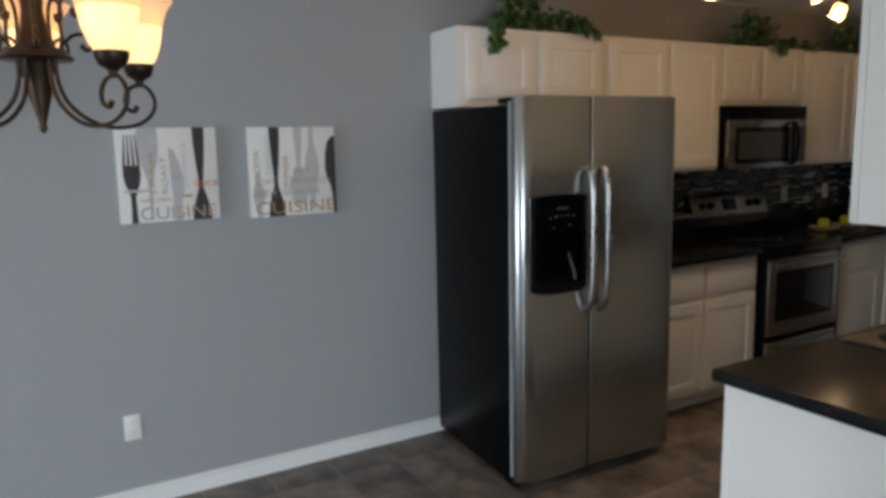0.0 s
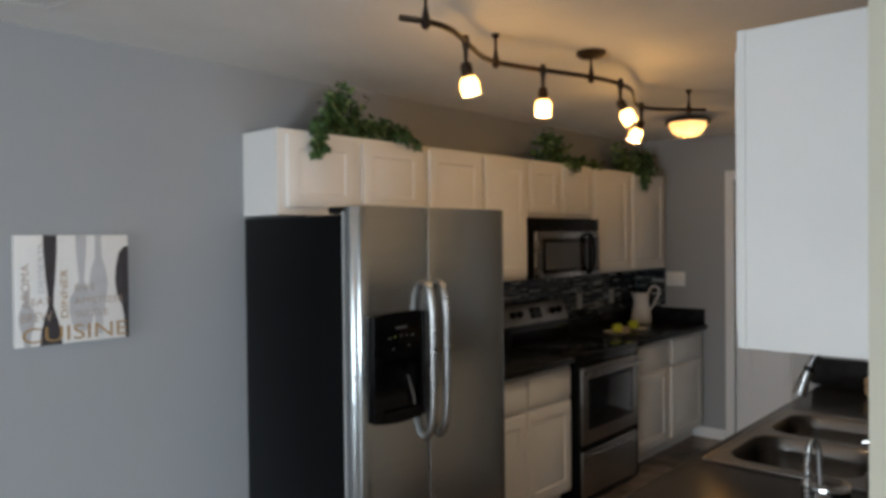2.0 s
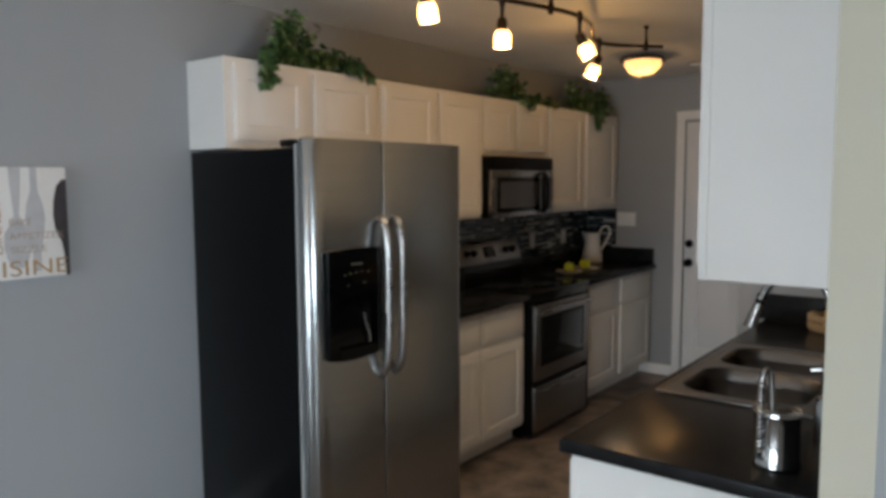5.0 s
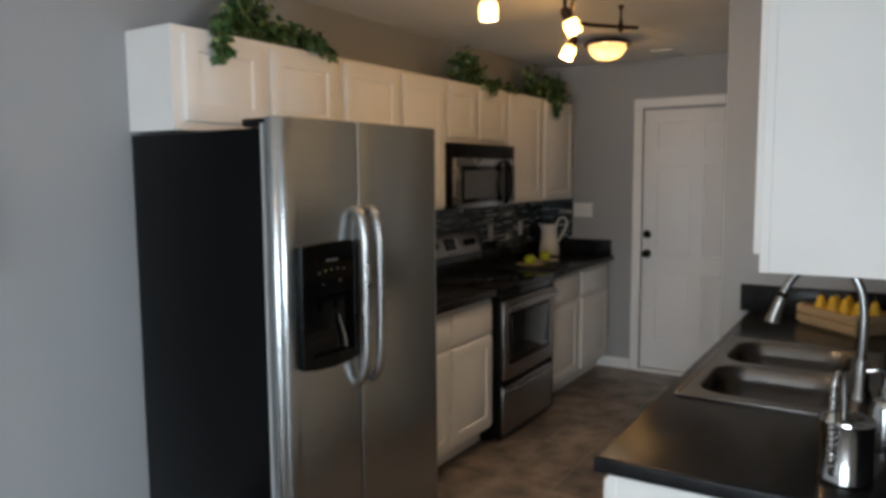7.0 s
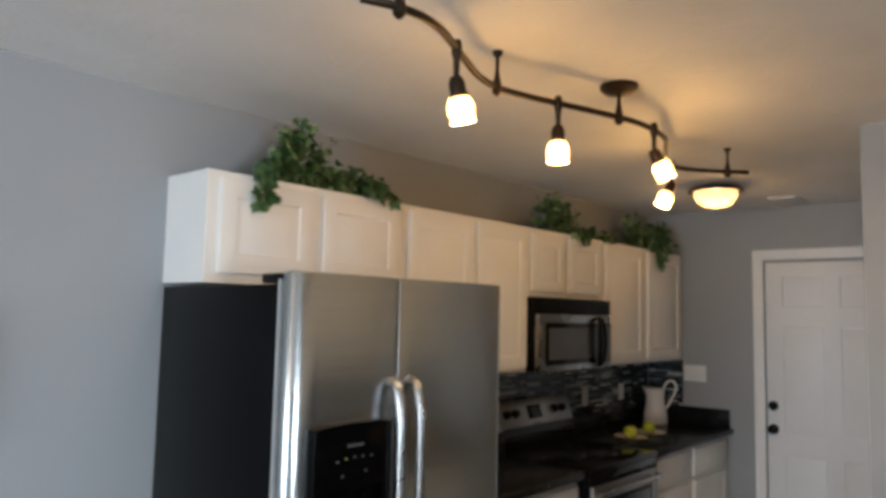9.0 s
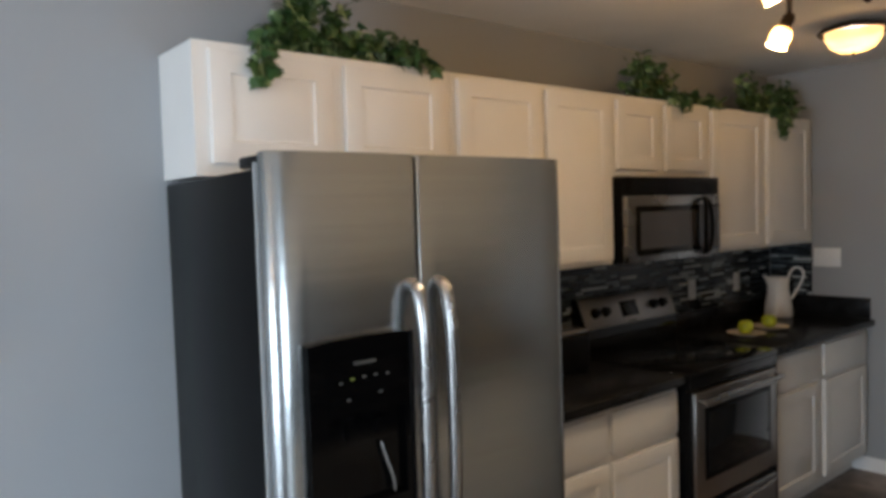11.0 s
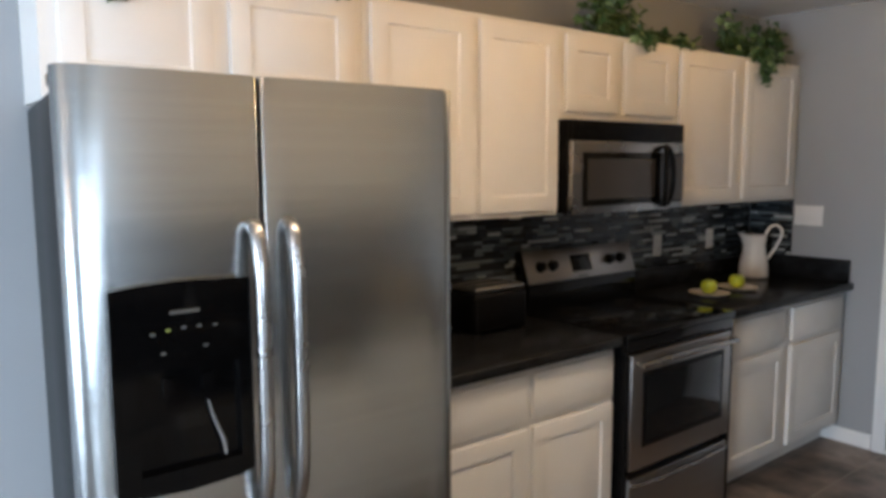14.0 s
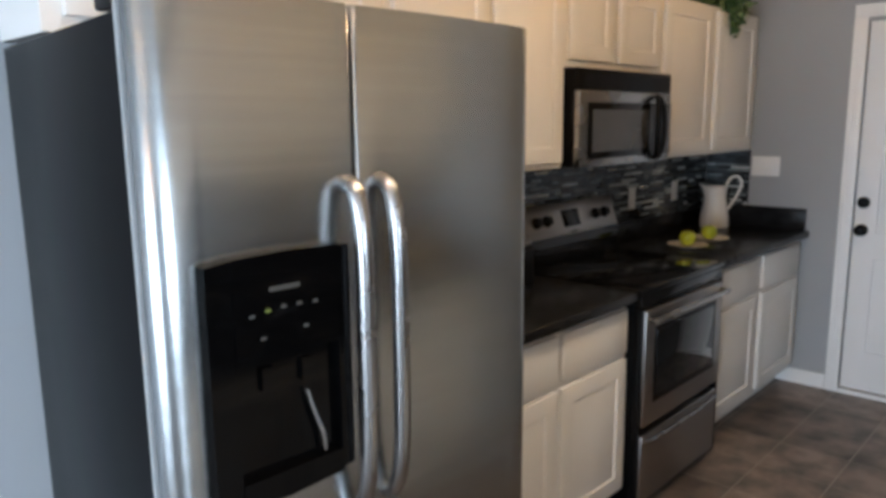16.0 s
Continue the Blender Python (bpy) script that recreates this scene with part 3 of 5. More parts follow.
def fridge_door(x0, x1, round_left):
    """A door with a wide rounded outer edge, seen from above."""
    yb, yf = -0.806, -0.884
    r, q = 0.046, 0.008
    pts = []
    outer, inner = (r, q) if round_left else (q, r)
    for k in range(9):
        a = math.pi / 2 * k / 8
        pts.append((x0 + outer - outer * math.cos(a), yf + 0.004 + outer * 0.9 * (1 - math.sin(a))))
    for k in range(1, 8):
        t = k / 8
        pts.append((x0 + outer + (x1 - inner - x0 - outer) * t, yf + 0.004 - 0.006 * math.sin(math.pi * t)))
    for k in range(9):
        a = math.pi / 2 * k / 8
        pts.append((x1 - inner + inner * math.sin(a), yf + 0.004 + inner * 0.9 * (1 - math.cos(a))))
    pts += [(x1, yb), (x0 + (0.017 if round_left else 0.0), yb)]
    m = Matrix.Identity(4)
    m.translation.z = 0.06
    bm = prism(pts, m, FZ - 0.06)
    top = [e for e in bm.edges if all(v.co.z > FZ - 1e-4 for v in e.verts) or all(v.co.z < 0.0601 for v in e.verts)]
    bmesh.ops.bevel(bm, geom=top, offset=0.004, segments=2, affect="EDGES", profile=0.5)
    return bm


dl = part("door", fridge_door(FX0, FG - 0.004, True), STEEL, fridge, "brushed stainless freezer door with a dispenser", smooth=50)
dr = part("door", fridge_door(FG + 0.004, FX1, False), STEEL, fridge, "brushed stainless fridge door", smooth=50)
for a, b in ((FX0 + 0.007, FG - 0.008), (FG + 0.008, FX1 - 0.004)):
    part("gasket", box(a, b, -0.797, -0.806, 0.07, FZ - 0.02), GASK, fridge, "pale grey door gasket")
for xh, s in ((0.278, -1), (0.361, 1)):
    hm = tube([(xh, -0.880, 1.453), (xh, -0.894, 1.451), (xh, -0.908, 1.442), (xh, -0.918, 1.424), (xh, -0.925, 1.395), (xh, -0.930, 1.360), (xh, -0.933, 1.315), (xh, -0.934, 1.255), (xh, -0.934, 1.19), (xh, -0.934, 1.125), (xh, -0.934, 1.06), (xh, -0.933, 0.995), (xh, -0.931, 0.94), (xh, -0.927, 0.898), (xh, -0.920, 0.864), (xh, -0.909, 0.838), (xh, -0.895, 0.821), (xh, -0.880, 0.814)], 0.0168, 20, flat=0.9)
    part("handle", hm, SATIN, dl if s < 0 else dr, "thick curved satin steel handle", smooth=80)

# water and ice dispenser
m = facing("-y", -0.022, -0.8885, 0.928)
w, h = 0.281, 0.418


def bowed(w, h, top, bottom, n=12):
    return [(w * i / n, -bottom * math.sin(math.pi * i / n)) for i in range(n + 1)] + [(w * (n - i) / n, h + top * math.sin(math.pi * (n - i) / n)) for i in range(n + 1)]


disp = bmesh.new()
nu0, nu1, nv0, nv1 = 0.046, 0.254, 0.035, 0.245
for bmx in (prism([(0, 0.0), (nu0, -0.006), (nu0, h + 0.001), (0, h - 0.005)], m, 0.022), prism([(nu1, -0.005), (w, 0), (w, h), (nu1, h)], m, 0.022),
            prism([(nu0, nv1), (nu1, nv1), (nu1, h + 0.003), (0.14, h + 0.006), (nu0, h + 0.002)], m, 0.024), prism([(nu0, -0.008), (0.14, -0.014), (nu1, -0.008), (nu1, nv0), (nu0, nv0)], m, 0.024)):
    tmp = bpy.data.meshes.new("tmp")
    bmx.to_mesh(tmp), bmx.free()
    disp.from_mesh(tmp)
    bpy.data.meshes.remove(tmp)
part("dispenser", disp, DISPG, dl, "glossy black water and ice dispenser")
# recess floor, paddles
bm = bmesh.new()
add_box(bm, nu0, nu1, nv0, nv1, 0.0006, 0.003)
bm.transform(m)
part("recess", bm, DISPG, dl)
for u in (0.11, 0.19):
    bm = bmesh.new()
    add_box(bm, u - 0.012, u + 0.012, 0.185, 0.225, 0.003, 0.012)
    bm.transform(m)
    part("spout", bm, DISPG, dl)
part("lever", tube([m @ Vector(p) for p in ((0.186, 0.166, 0.012), (0.197, 0.125, 0.014), (0.214, 0.075, 0.015), (0.218, 0.042, 0.016))], [0.003, 0.0045, 0.006, 0.004], 8), SATIN, dl, "clear curved dispenser lever")
bm = bmesh.new()
for k in range(9):
    add_box(bm, nu0 + 0.012 + k * 0.021, nu0 + 0.022 + k * 0.021, nv0 + 0.002, nv0 + 0.006, 0.003, 0.008)
bm.transform(m)
part("drip_grille", bm, DISPG, dl)
bm = bmesh.new()
add_box(bm, 0.112, 0.172, 0.358, 0.366, 0.0245, 0.0252)
bm.transform(m)
part("badge", bm, LEDG, dl, "small grey badge")
for i, (u, v) in enumerate(((0.078, 0.322), (0.108, 0.327), (0.139, 0.329), (0.170, 0.329), (0.203, 0.327), (0.097, 0.281), (0.182, 0.287))):
    bm = bmesh.new()
    add_box(bm, u - 0.005, u + 0.005, v - 0.003, v + 0.003, 0.0243, 0.025)
    bm.transform(m)
    part("icon", bm, LEDY if i == 1 else LEDG, dl)

# the fridge stands a little askew
fridge.rotation_euler.z = radians(-1.5)
fridge.location += Vector((0.010, -0.003, 0))

# ---- microwave over the range ----
MX0, MX1, MY, MZ0, MZ1 = 1.887, 2.662, -0.352, 1.372, 1.762
mw = thing("microwave", ((MX0 + MX1) / 2, -0.2, MZ0), "stainless over-the-range microwave with black vent and handle", "microwave")
part("body", box(MX0, MX1, -0.004, MY + 0.03, MZ0 + 0.004, MZ1, 0.003), BLACKP, mw, "black microwave case")
part("vent", box(MX0 + 0.001, MX1 - 0.001, MY + 0.03, MY + 0.004, 1.678, MZ1 - 0.001, 0.004), BLACKP, mw, "black top vent grille")
for k in range(4):
    part("louvre", box(MX0 + 0.03, MX1 - 0.03, MY + 0.0045, MY - 0.001, 1.69 + k * 0.014, 1.697 + k * 0.014, 0.001, 1), BLACKP, mw)
part("front", box(MX0 + 0.004, MX1 - 0.004, MY + 0.03, MY, MZ0, 1.676, 0.006), SATIN, mw, "brushed stainless front")
part("window", box(MX0 + 0.062, MX1 - 0.006, MY + 0.002, MY - 0.004, 1.405, 1.630, 0.003), BLACKG, mw, "black window surround")
part("window_mesh", box(MX0 + 0.09, MX1 - 0.225, MY, MY - 0.0055, 1.432, 1.602, 0.001, 1), MWGLASS, mw, "grey meshed window")
part("control_panel", box(MX1 - 0.118, MX1 - 0.012, MY + 0.002, MY - 0.0052, 1.412, 1.622, 0.001, 1), MWGLASS, mw, "dark control panel")
hx0, hz0 = MX1 - 0.168, 1.525
ring = [(hx0 + 0.030 * math.cos(a), MY - 0.010 - 0.030 * abs(math.cos(a)) ** 0.7, hz0 + 0.132 * math.sin(a)) for a in (2 * math.pi * k / 20 for k in range(21))]
part("handle", tube(ring, 0.012, 10), BLACKP, mw, "black oval looped handle", smooth=80)

# ---- range ----
RX0, RX1 = 1.888, 2.650
rg = thing("range", ((RX0 + RX1) / 2, -0.33, 0), "stainless electric range with black glass cooktop", "range")
part("body", box(RX0, RX1, -0.012, -0.612, 0.03, 0.90, 0.003), BLACKM, rg, "black side panels")
for xa, xb in ((RX0, 1.906), (2.618, RX1)):
    part("side_panel", box(xa, xb, -0.6125, -0.644, 0.03, 0.846, 0.003), BLACKP, rg, "black front edge of the side panel")
part("base", box(RX0 + 0.02, RX1 - 0.02, -0.05, -0.56, 0.001, 0.032), BLACKP, rg)
part("cooktop", box(RX0 - 0.002, RX1 + 0.002, -0.075, -0.650, 0.9005, 0.926, 0.006, 3), BLACKG, rg, "black ceramic glass cooktop")
for (u, v, r) in ((0.2, -0.22, 0.085), (0.56, -0.22, 0.07), (0.2, -0.49, 0.07), (0.56, -0.49, 0.1)):
    part("burner_ring", lathe([(r, 0), (r, 0.0006), (r - 0.004, 0.0006), (r - 0.004, 0)], (RX0 + u, v, 0.9262), 40, True), MWGLASS, rg, "faint grey burner ring")
part("control_strip", box(RX0 + 0.002, RX1 - 0.002, -0.61, -0.645, 0.848, 0.899, 0.004), BLACKG, rg, "black strip over the oven door")
ov = part("oven_door", box(1.909, 2.615, -0.613, -0.657, 0.370, 0.842, 0.006), STEEL2, rg, "stainless oven door")
part("window", box(2.000, 2.534, -0.655, -0.6612, 0.482, 0.748, 0.003), GLASSD, ov, "dark glass oven window")
part("window_frame", box(1.978, 2.555, -0.655, -0.6598, 0.458, 0.768, 0.003), BLACKP, ov)
hm = bmesh.new()
tube([(RX0 + 0.035, -0.690, 0.806), (RX0 + 0.2, -0.700, 0.812), (RX0 + 0.383, -0.702, 0.814), (RX1 - 0.2, -0.700, 0.812), (RX1 - 0.045, -0.690, 0.806)], 0.0115, 12, hm)
for xx in (RX0 + 0.05, RX1 - 0.05):
    tube([(xx, -0.65, 0.806), (xx, -0.69, 0.806)], 0.011, 10, hm)
part("handle", hm, SATIN, ov, "satin steel bar handle", smooth=80)
dw_ = part("drawer", box(1.909, 2.615, -0.613, -0.653, 0.045, 0.336, 0.006), STEEL2, rg, "stainless storage drawer")
# black strip that stands for the shadow between oven door and drawer
part("gap_shade", box(RX0 + 0.01, RX1 - 0.01, -0.612, -0.62, 0.338, 0.372), BLACKP, rg)
hm = bmesh.new()
tube([(RX0 + 0.035, -0.652, 0.316), (RX0 + 0.06, -0.664, 0.310), (RX0 + 0.2, -0.667, 0.303), (RX0 + 0.383, -0.668, 0.301), (RX1 - 0.2, -0.667, 0.303), (RX1 - 0.07, -0.664, 0.310), (RX1 - 0.045, -0.652, 0.316)], 0.007, 10, hm)
part("handle", hm, SATIN, dw_, "curved satin steel pull", smooth=80)
# backguard with a sloping face
bm = bmesh.new()
pr = [(-0.014, 0.90), (-0.014, 1.19), (-0.05, 1.19), (-0.105, 1.035), (-0.105, 0.93), (-0.085, 0.90)]
va = [bm.verts.new((RX0 + 0.002, y, z)) for y, z in pr]
vb = [bm.verts.new((RX1 - 0.002, y, z)) for y, z in pr]
bm.faces.new(va), bm.faces.new(list(reversed(vb)))
for i in range(len(pr)):
    j = (i + 1) % len(pr)
    bm.faces.new((va[i], va[j], vb[j], vb[i]))
bmesh.ops.bevel(bm, geom=list(bm.edges), offset=0.004, segments=2, affect="EDGES")
bg = part("backguard", bm, BLACKG, rg, "black backguard")
slope = Matrix.Translation((RX0, -0.1045, 1.037)) @ Matrix.Rotation(math.atan2(0.055, 0.155), 4, "X").inverted() @ facing("-y", 0, 0, 0)


def on_slope(name, u0, u1, v0, v1, d0, d1, material, label="", bevel=0.002):
    bm = bmesh.new()
    add_box(bm, u0, u1, v0, v1, d0, d1, bevel)
    bm.transform(slope)
    return part(name, bm, material, bg, label)


on_slope("control_plate", 0.006, 0.756, 0.012, 0.163, 0.0, 0.006, STEEL2, "stainless control plate")
on_slope("display", 0.30, 0.44, 0.045, 0.125, 0.004, 0.008, BLACKG, "black display with buttons")
for u in (0.095, 0.175, 0.575, 0.655):
    bm = lathe([(0, 0), (0.026, 0), (0.026, 0.008), (0.021, 0.012), (0.019, 0.028), (0, 0.03)], (0, 0, 0), 20)
    bm.transform(slope @ Matrix.Translation((u, 0.085, 0.005)))
    part("knob", bm, BLACKP, bg, "black control knob")
on_slope("badge", 0.335, 0.40, 0.018, 0.026, 0.0055, 0.0065, LEDG)

# ---- things on the left counter and beside the range ----
ts = thing("toaster", (1.57, -0.19, 0.92), "black toaster with a brushed steel top on the counter", "toaster")
part("body", box(1.43, 1.71, -0.28, -0.10, 0.924, 1.082, 0.018, 4), BLACKP, ts)
part("top", box(1.437, 1.703, -0.272, -0.108, 1.082, 1.105, 0.008, 3), STEEL2, ts, "brushed steel top")
for y in (-0.235, -0.165):
    # flat dark strip painted on for the shade in the slot
    part("slot", box(1.47, 1.67, y - 0.015, y + 0.015, 1.1045, 1.107), HOLE_SHADE, ts)
part("lever", box(1.711, 1.728, -0.205, -0.175, 1.02, 1.035, 0.004), BLACKP, ts)
for x in (1.45, 1.69):
    for y in (-0.26, -0.12):
        part("foot", box(x - 0.012, x + 0.012, y - 0.012, y + 0.012, 0.9205, 0.925), BLACKP, ts)

for px, py in ((2.93, -0.345), (3.20, -0.34)):
    solid("plate", lathe([(0, 0.002), (0.055, 0.0005), (0.062, 0.004), (0.10, 0.015), (0.102, 0.018), (0.098, 0.018), (0.06, 0.009), (0, 0.008)], (px, py, 0.92), 36), PLATE, "small round ivory plate on the counter", "plate", group="plates with apples", smooth=60)
    ap = thing("apple", (px - 0.005, py, 0.9283), "yellow-green apple on a small plate", "apple", "plates with apples")
    prof = [(0, 0.006), (0.012, 0.001), (0.024, 0.004), (0.036, 0.018), (0.041, 0.038), (0.038, 0.056), (0.027, 0.069), (0.014, 0.072), (0.005, 0.066), (0, 0.062)]
    part("fruit", lathe(prof, (px - 0.005, py, 0.9283), 28), APPLE, ap, smooth=80)
    part("stalk", tube([(px - 0.005, py, 0.991), (px - 0.003, py, 1.004), (px + 0.001, py - 0.002, 1.012)], 0.0018, 6), STALK, ap)

PX, PY = 3.685, -0.16
pit = thing("pitcher", (PX, PY, 0.92), "white ceramic pitcher with a tall looped handle", "pitcher")
prof = [(0, 0.001), (0.080, 0.001), (0.083, 0.006), (0.084, 0.02), (0.080, 0.07), (0.066, 0.14), (0.060, 0.18), (0.062, 0.22), (0.067, 0.245), (0.063, 0.245), (0.057, 0.22), (0.055, 0.18), (0.061, 0.14), (0.075, 0.07), (0.078, 0.02), (0, 0.01)]
bm = lathe(prof, (PX, PY, 0.92), 40)
for v in bm.verts:
    k = max(0.0, (v.co.z - 1.08) / 0.085)
    d = v.co.x - PX
    if d < 0 and k > 0:
        w_ = max(0.0, 1 - abs(v.co.y - PY) / 0.05)
        v.co.x -= 0.030 * w_ * k * k
        v.co.z += 0.018 * w_ * k * k
    a = math.atan2(v.co.y - PY, d)
    v.co.x += 0.0012 * math.cos(a) * math.sin(a * 12)
    v.co.y += 0.0012 * math.sin(a) * math.sin(a * 12)
part("body", bm, CARAF, pit, smooth=80)
part("handle", tube([(PX + 0.058, PY, 1.135), (PX + 0.062, PY, 1.175), (PX + 0.085, PY, 1.215), (PX + 0.12, PY, 1.222), (PX + 0.145, PY, 1.195), (PX + 0.140, PY, 1.15), (PX + 0.115, PY, 1.095), (PX + 0.088, PY, 1.05), (PX + 0.068, PY, 1.02)], 0.0085, 10), CARAF, pit, smooth=80)

pit.rotation_euler.z = radians(-52)

# ---- sockets and switches ----


def socket(side, at, label, gangs=0):
    m = facing(side, *at)
    o = thing("wall_switch" if gangs else "wall_outlet", at, label, "switch" if gangs else "outlet", "outlets and switches")
    w = 0.07 + max(0, gangs - 1) * 0.046
    bm = bmesh.new()
    add_box(bm, -w / 2, w / 2, -0.0575, 0.0575, 0.0, 0.006, 0.003)
    bm.transform(m)
    part("plate", bm, PLAST, o)
    for g in range(max(gangs, 1)):
        u = (g - (max(gangs, 1) - 1) / 2) * 0.046
        if gangs:
            bm = bmesh.new()
            add_box(bm, u - 0.005, u + 0.005, -0.012, 0.012, 0.005, 0.014, 0.002)
            bm.transform(m)
            part("toggle", bm, PLAST, o)
        else:
            for v in (-0.02, 0.02):
                bm = bmesh.new()
                add_box(bm, -0.016, 0.016, v - 0.014, v + 0.014, 0.005, 0.0075, 0.003)
                bm.transform(m)
                part("receptacle", bm, PLAST, o)
                for du in (-0.006, 0.006):
                    bm = bmesh.new()
                    add_box(bm, du - 0.001, du + 0.001, v - 0.004, v + 0.005, 0.007, 0.0078)
                    bm.transform(m)
                    # dark sliver for the shade in the pin hole
                    part("slot", bm, HOLE_SHADE, o)
    return o


socket("-y", (-1.553, -0.001, 0.368), "white double socket low on the grey wall")
socket("-y", (2.95, -0.0105, 1.145), "white socket on the mosaic backsplash near the range")
socket("-y", (3.45, -0.0105, 1.150), "white socket on the mosaic backsplash near the corner")
socket("-x", (XW - 0.001, -0.365, 1.28), "white triple switch plate on the grey end wall", 3)

# ---- canvas pictures ----


def silhouette(kind):
    """Outline of one piece of cutlery, in a unit square, upright."""
    if kind == "knife":
        return [(-0.05, 0.80), (-0.045, 0.55), (-0.035, 0.3), (-0.03, 0.0), (0.035, 0.0), (0.035, 0.18), (0.062, 0.32), (0.06, 0.45), (0.03, 0.64), (-0.01, 0.76)]
    half = {
        "fork": [(0.033, 0.0), (0.028, 0.15), (0.024, 0.28), (0.042, 0.34), (0.076, 0.44), (0.086, 0.54), (0.080, 0.62)],
        "handle": [(0.062, 1.0), (0.06, 0.86), (0.042, 0.6), (0.026, 0.45), (0.024, 0.35), (0.055, 0.25), (0.090, 0.12), (0.10, 0.0)],
        "blade": [(0.02, 0.0), (0.03, 0.22), (0.045, 0.32), (0.085, 0.42), (0.10, 0.55), (0.092, 0.7), (0.065, 0.83), (0.02, 0.89)],
        "spoon": [(0.018, 0.0), (0.020, 0.36), (0.045, 0.5), (0.090, 0.64), (0.105, 0.82), (0.098, 1.0)],
        "server": [(0.05, 1.0), (0.045, 0.85), (0.022, 0.58), (0.05, 0.5), (0.105, 0.42), (0.115, 0.3), (0.09, 0.18), (0.04, 0.1)],
        "ladle": [(0.028, 1.0), (0.028, 0.78), (0.065, 0.64), (0.078, 0.5), (0.062, 0.34), (0.035, 0.2), (0.03, 0.0)],
    }[kind]
    return [(-u, v) for u, v in half] + [(u, v) for u, v in reversed(half)]


def canvas(x0, z0, w, h, label, shapes, texts, bars):
    m = facing("-y", x0, -0.003, z0)
    o = thing("canvas_picture", (x0 + w / 2, -0.02, z0), label, "picture", "cutlery canvases")
    bm = bmesh.new()
    add_box(bm, 0, w, 0, h, 0, 0.035, 0.002)
    bm.transform(m)
    part("canvas", bm, CANVAS, o)
    for i, (kind, u, s, v0, v1, material) in enumerate(shapes):
        out = silhouette(kind)
        mm = m @ Matrix.Translation((u * w, v0 * h, 0.0352 + 0.0003 * (i % 3)))
        pts = [(min(max(a * s * w, -u * w + 0.001), w - u * w - 0.001), b * (v1 - v0) * h) for a, b in out]
        part("print", prism(pts, mm, 0.0004), material, o, smooth=0)
        if kind == "fork":
            top = (v1 - v0) * h
            for k, tip in ((-0.070, PRINTD), (-0.024, PRINTD), (0.024, PRINTD), (0.070, PRINTD)):
                part("print", prism([(k * w - 0.0058, 0.60 * top), (k * w + 0.0058, 0.60 * top), (0.72 * k * w + 0.0018, 0.95 * top), (0.72 * k * w - 0.0018, 0.95 * top)], mm, 0.0006), tip, o, smooth=0)
    for text, u, v, size, width, upright, material in texts:
        mm = m @ Matrix.Translation((u * w, v * h, 0.0362)) @ Matrix.Rotation(radians(90 if upright else 0), 4, "Z")
        words("lettering", text, mm, size * h, material, o, "", width * w)
    for u, v, a, b, material in bars:
        bm = bmesh.new()
        add_box(bm, u * w, (u + a) * w, v * h, (v + b) * h, 0.0352, 0.0360)
        bm.transform(m)
        part("faded_print", bm, material, o, smooth=0)
    # dark wrapped edge
    bm = bmesh.new()
    add_box(bm, w, w + 0.0008, 0.0, h * 0.86, 0.001, 0.034)
    bm.transform(m)
    part("edge_print", bm, PRINTD, o, smooth=0)
    return o


canvas(-1.530, 1.268, 0.410, 0.400, "square canvas print of a fork, spoon and lettering", [
    ("spoon", 0.305, 1.0, 0.05, 0.999, PRINTG), ("knife", 0.565, 1.25, 0.0, 1.0, PRINTG), ("handle", 0.815, 1.0, 0.0, 0.999, PRINTD), ("fork", 0.135, 1.0, 0.0, 0.98, PRINTD)],
    [("CUISINE", 0.19, 0.03, 0.19, 0.77, False, TAUPE), ("DINNER", 0.355, 0.31, 0.08, 0.44, True, GOLD), ("ROAST", 0.475, 0.30, 0.085, 0.38, True, TAUPE), ("DESSERTS", 0.68, 0.36, 0.065, 0.46, True, PRINTG),
     ("APPETIZER", 0.19, 0.215, 0.055, 0.32, False, TAUPE), ("SPICE", 0.75, 0.365, 0.085, 0.245, False, RUST)],
    [(0.05, 0.325, 0.24, 0.03, PRINTG), (0.62, 0.25, 0.10, 0.03, TAUPE), (0.765, 0.215, 0.10, 0.022, GOLD)])
canvas(-0.978, 1.256, 0.415, 0.410, "square canvas print of cutlery with the word cuisine", [
    ("handle", 0.29, 0.95, 0.0, 0.999, PRINTD), ("server", 0.56, 1.0, 0.0, 0.999, PRINTG), ("ladle", 0.715, 1.1, 0.06, 0.999, PRINTG), ("blade", 0.985, 1.15, 0.0, 1.0, PRINTD), ("ladle", 0.09, 0.9, 0.0, 0.5, PRINTG)],
    [("CUISINE", 0.05, 0.03, 0.20, 0.93, False, GOLD), ("BREW", 0.04, 0.22, 0.12, 0.26, False, TAUPE), ("EAT", 0.13, 0.37, 0.09, 0.16, False, TAUPE), ("AROMA", 0.115, 0.34, 0.10, 0.40, True, TAUPE), ("DESSERTS", 0.235, 0.48, 0.07, 0.44, True, PRINTG),
     ("DINNER", 0.435, 0.24, 0.09, 0.44, True, GOLD), ("BAKE", 0.50, 0.48, 0.09, 0.18, False, TAUPE), ("APPETIZER", 0.49, 0.355, 0.09, 0.46, False, TAUPE), ("SIZZLE", 0.50, 0.235, 0.09, 0.30, False, TAUPE)], [])

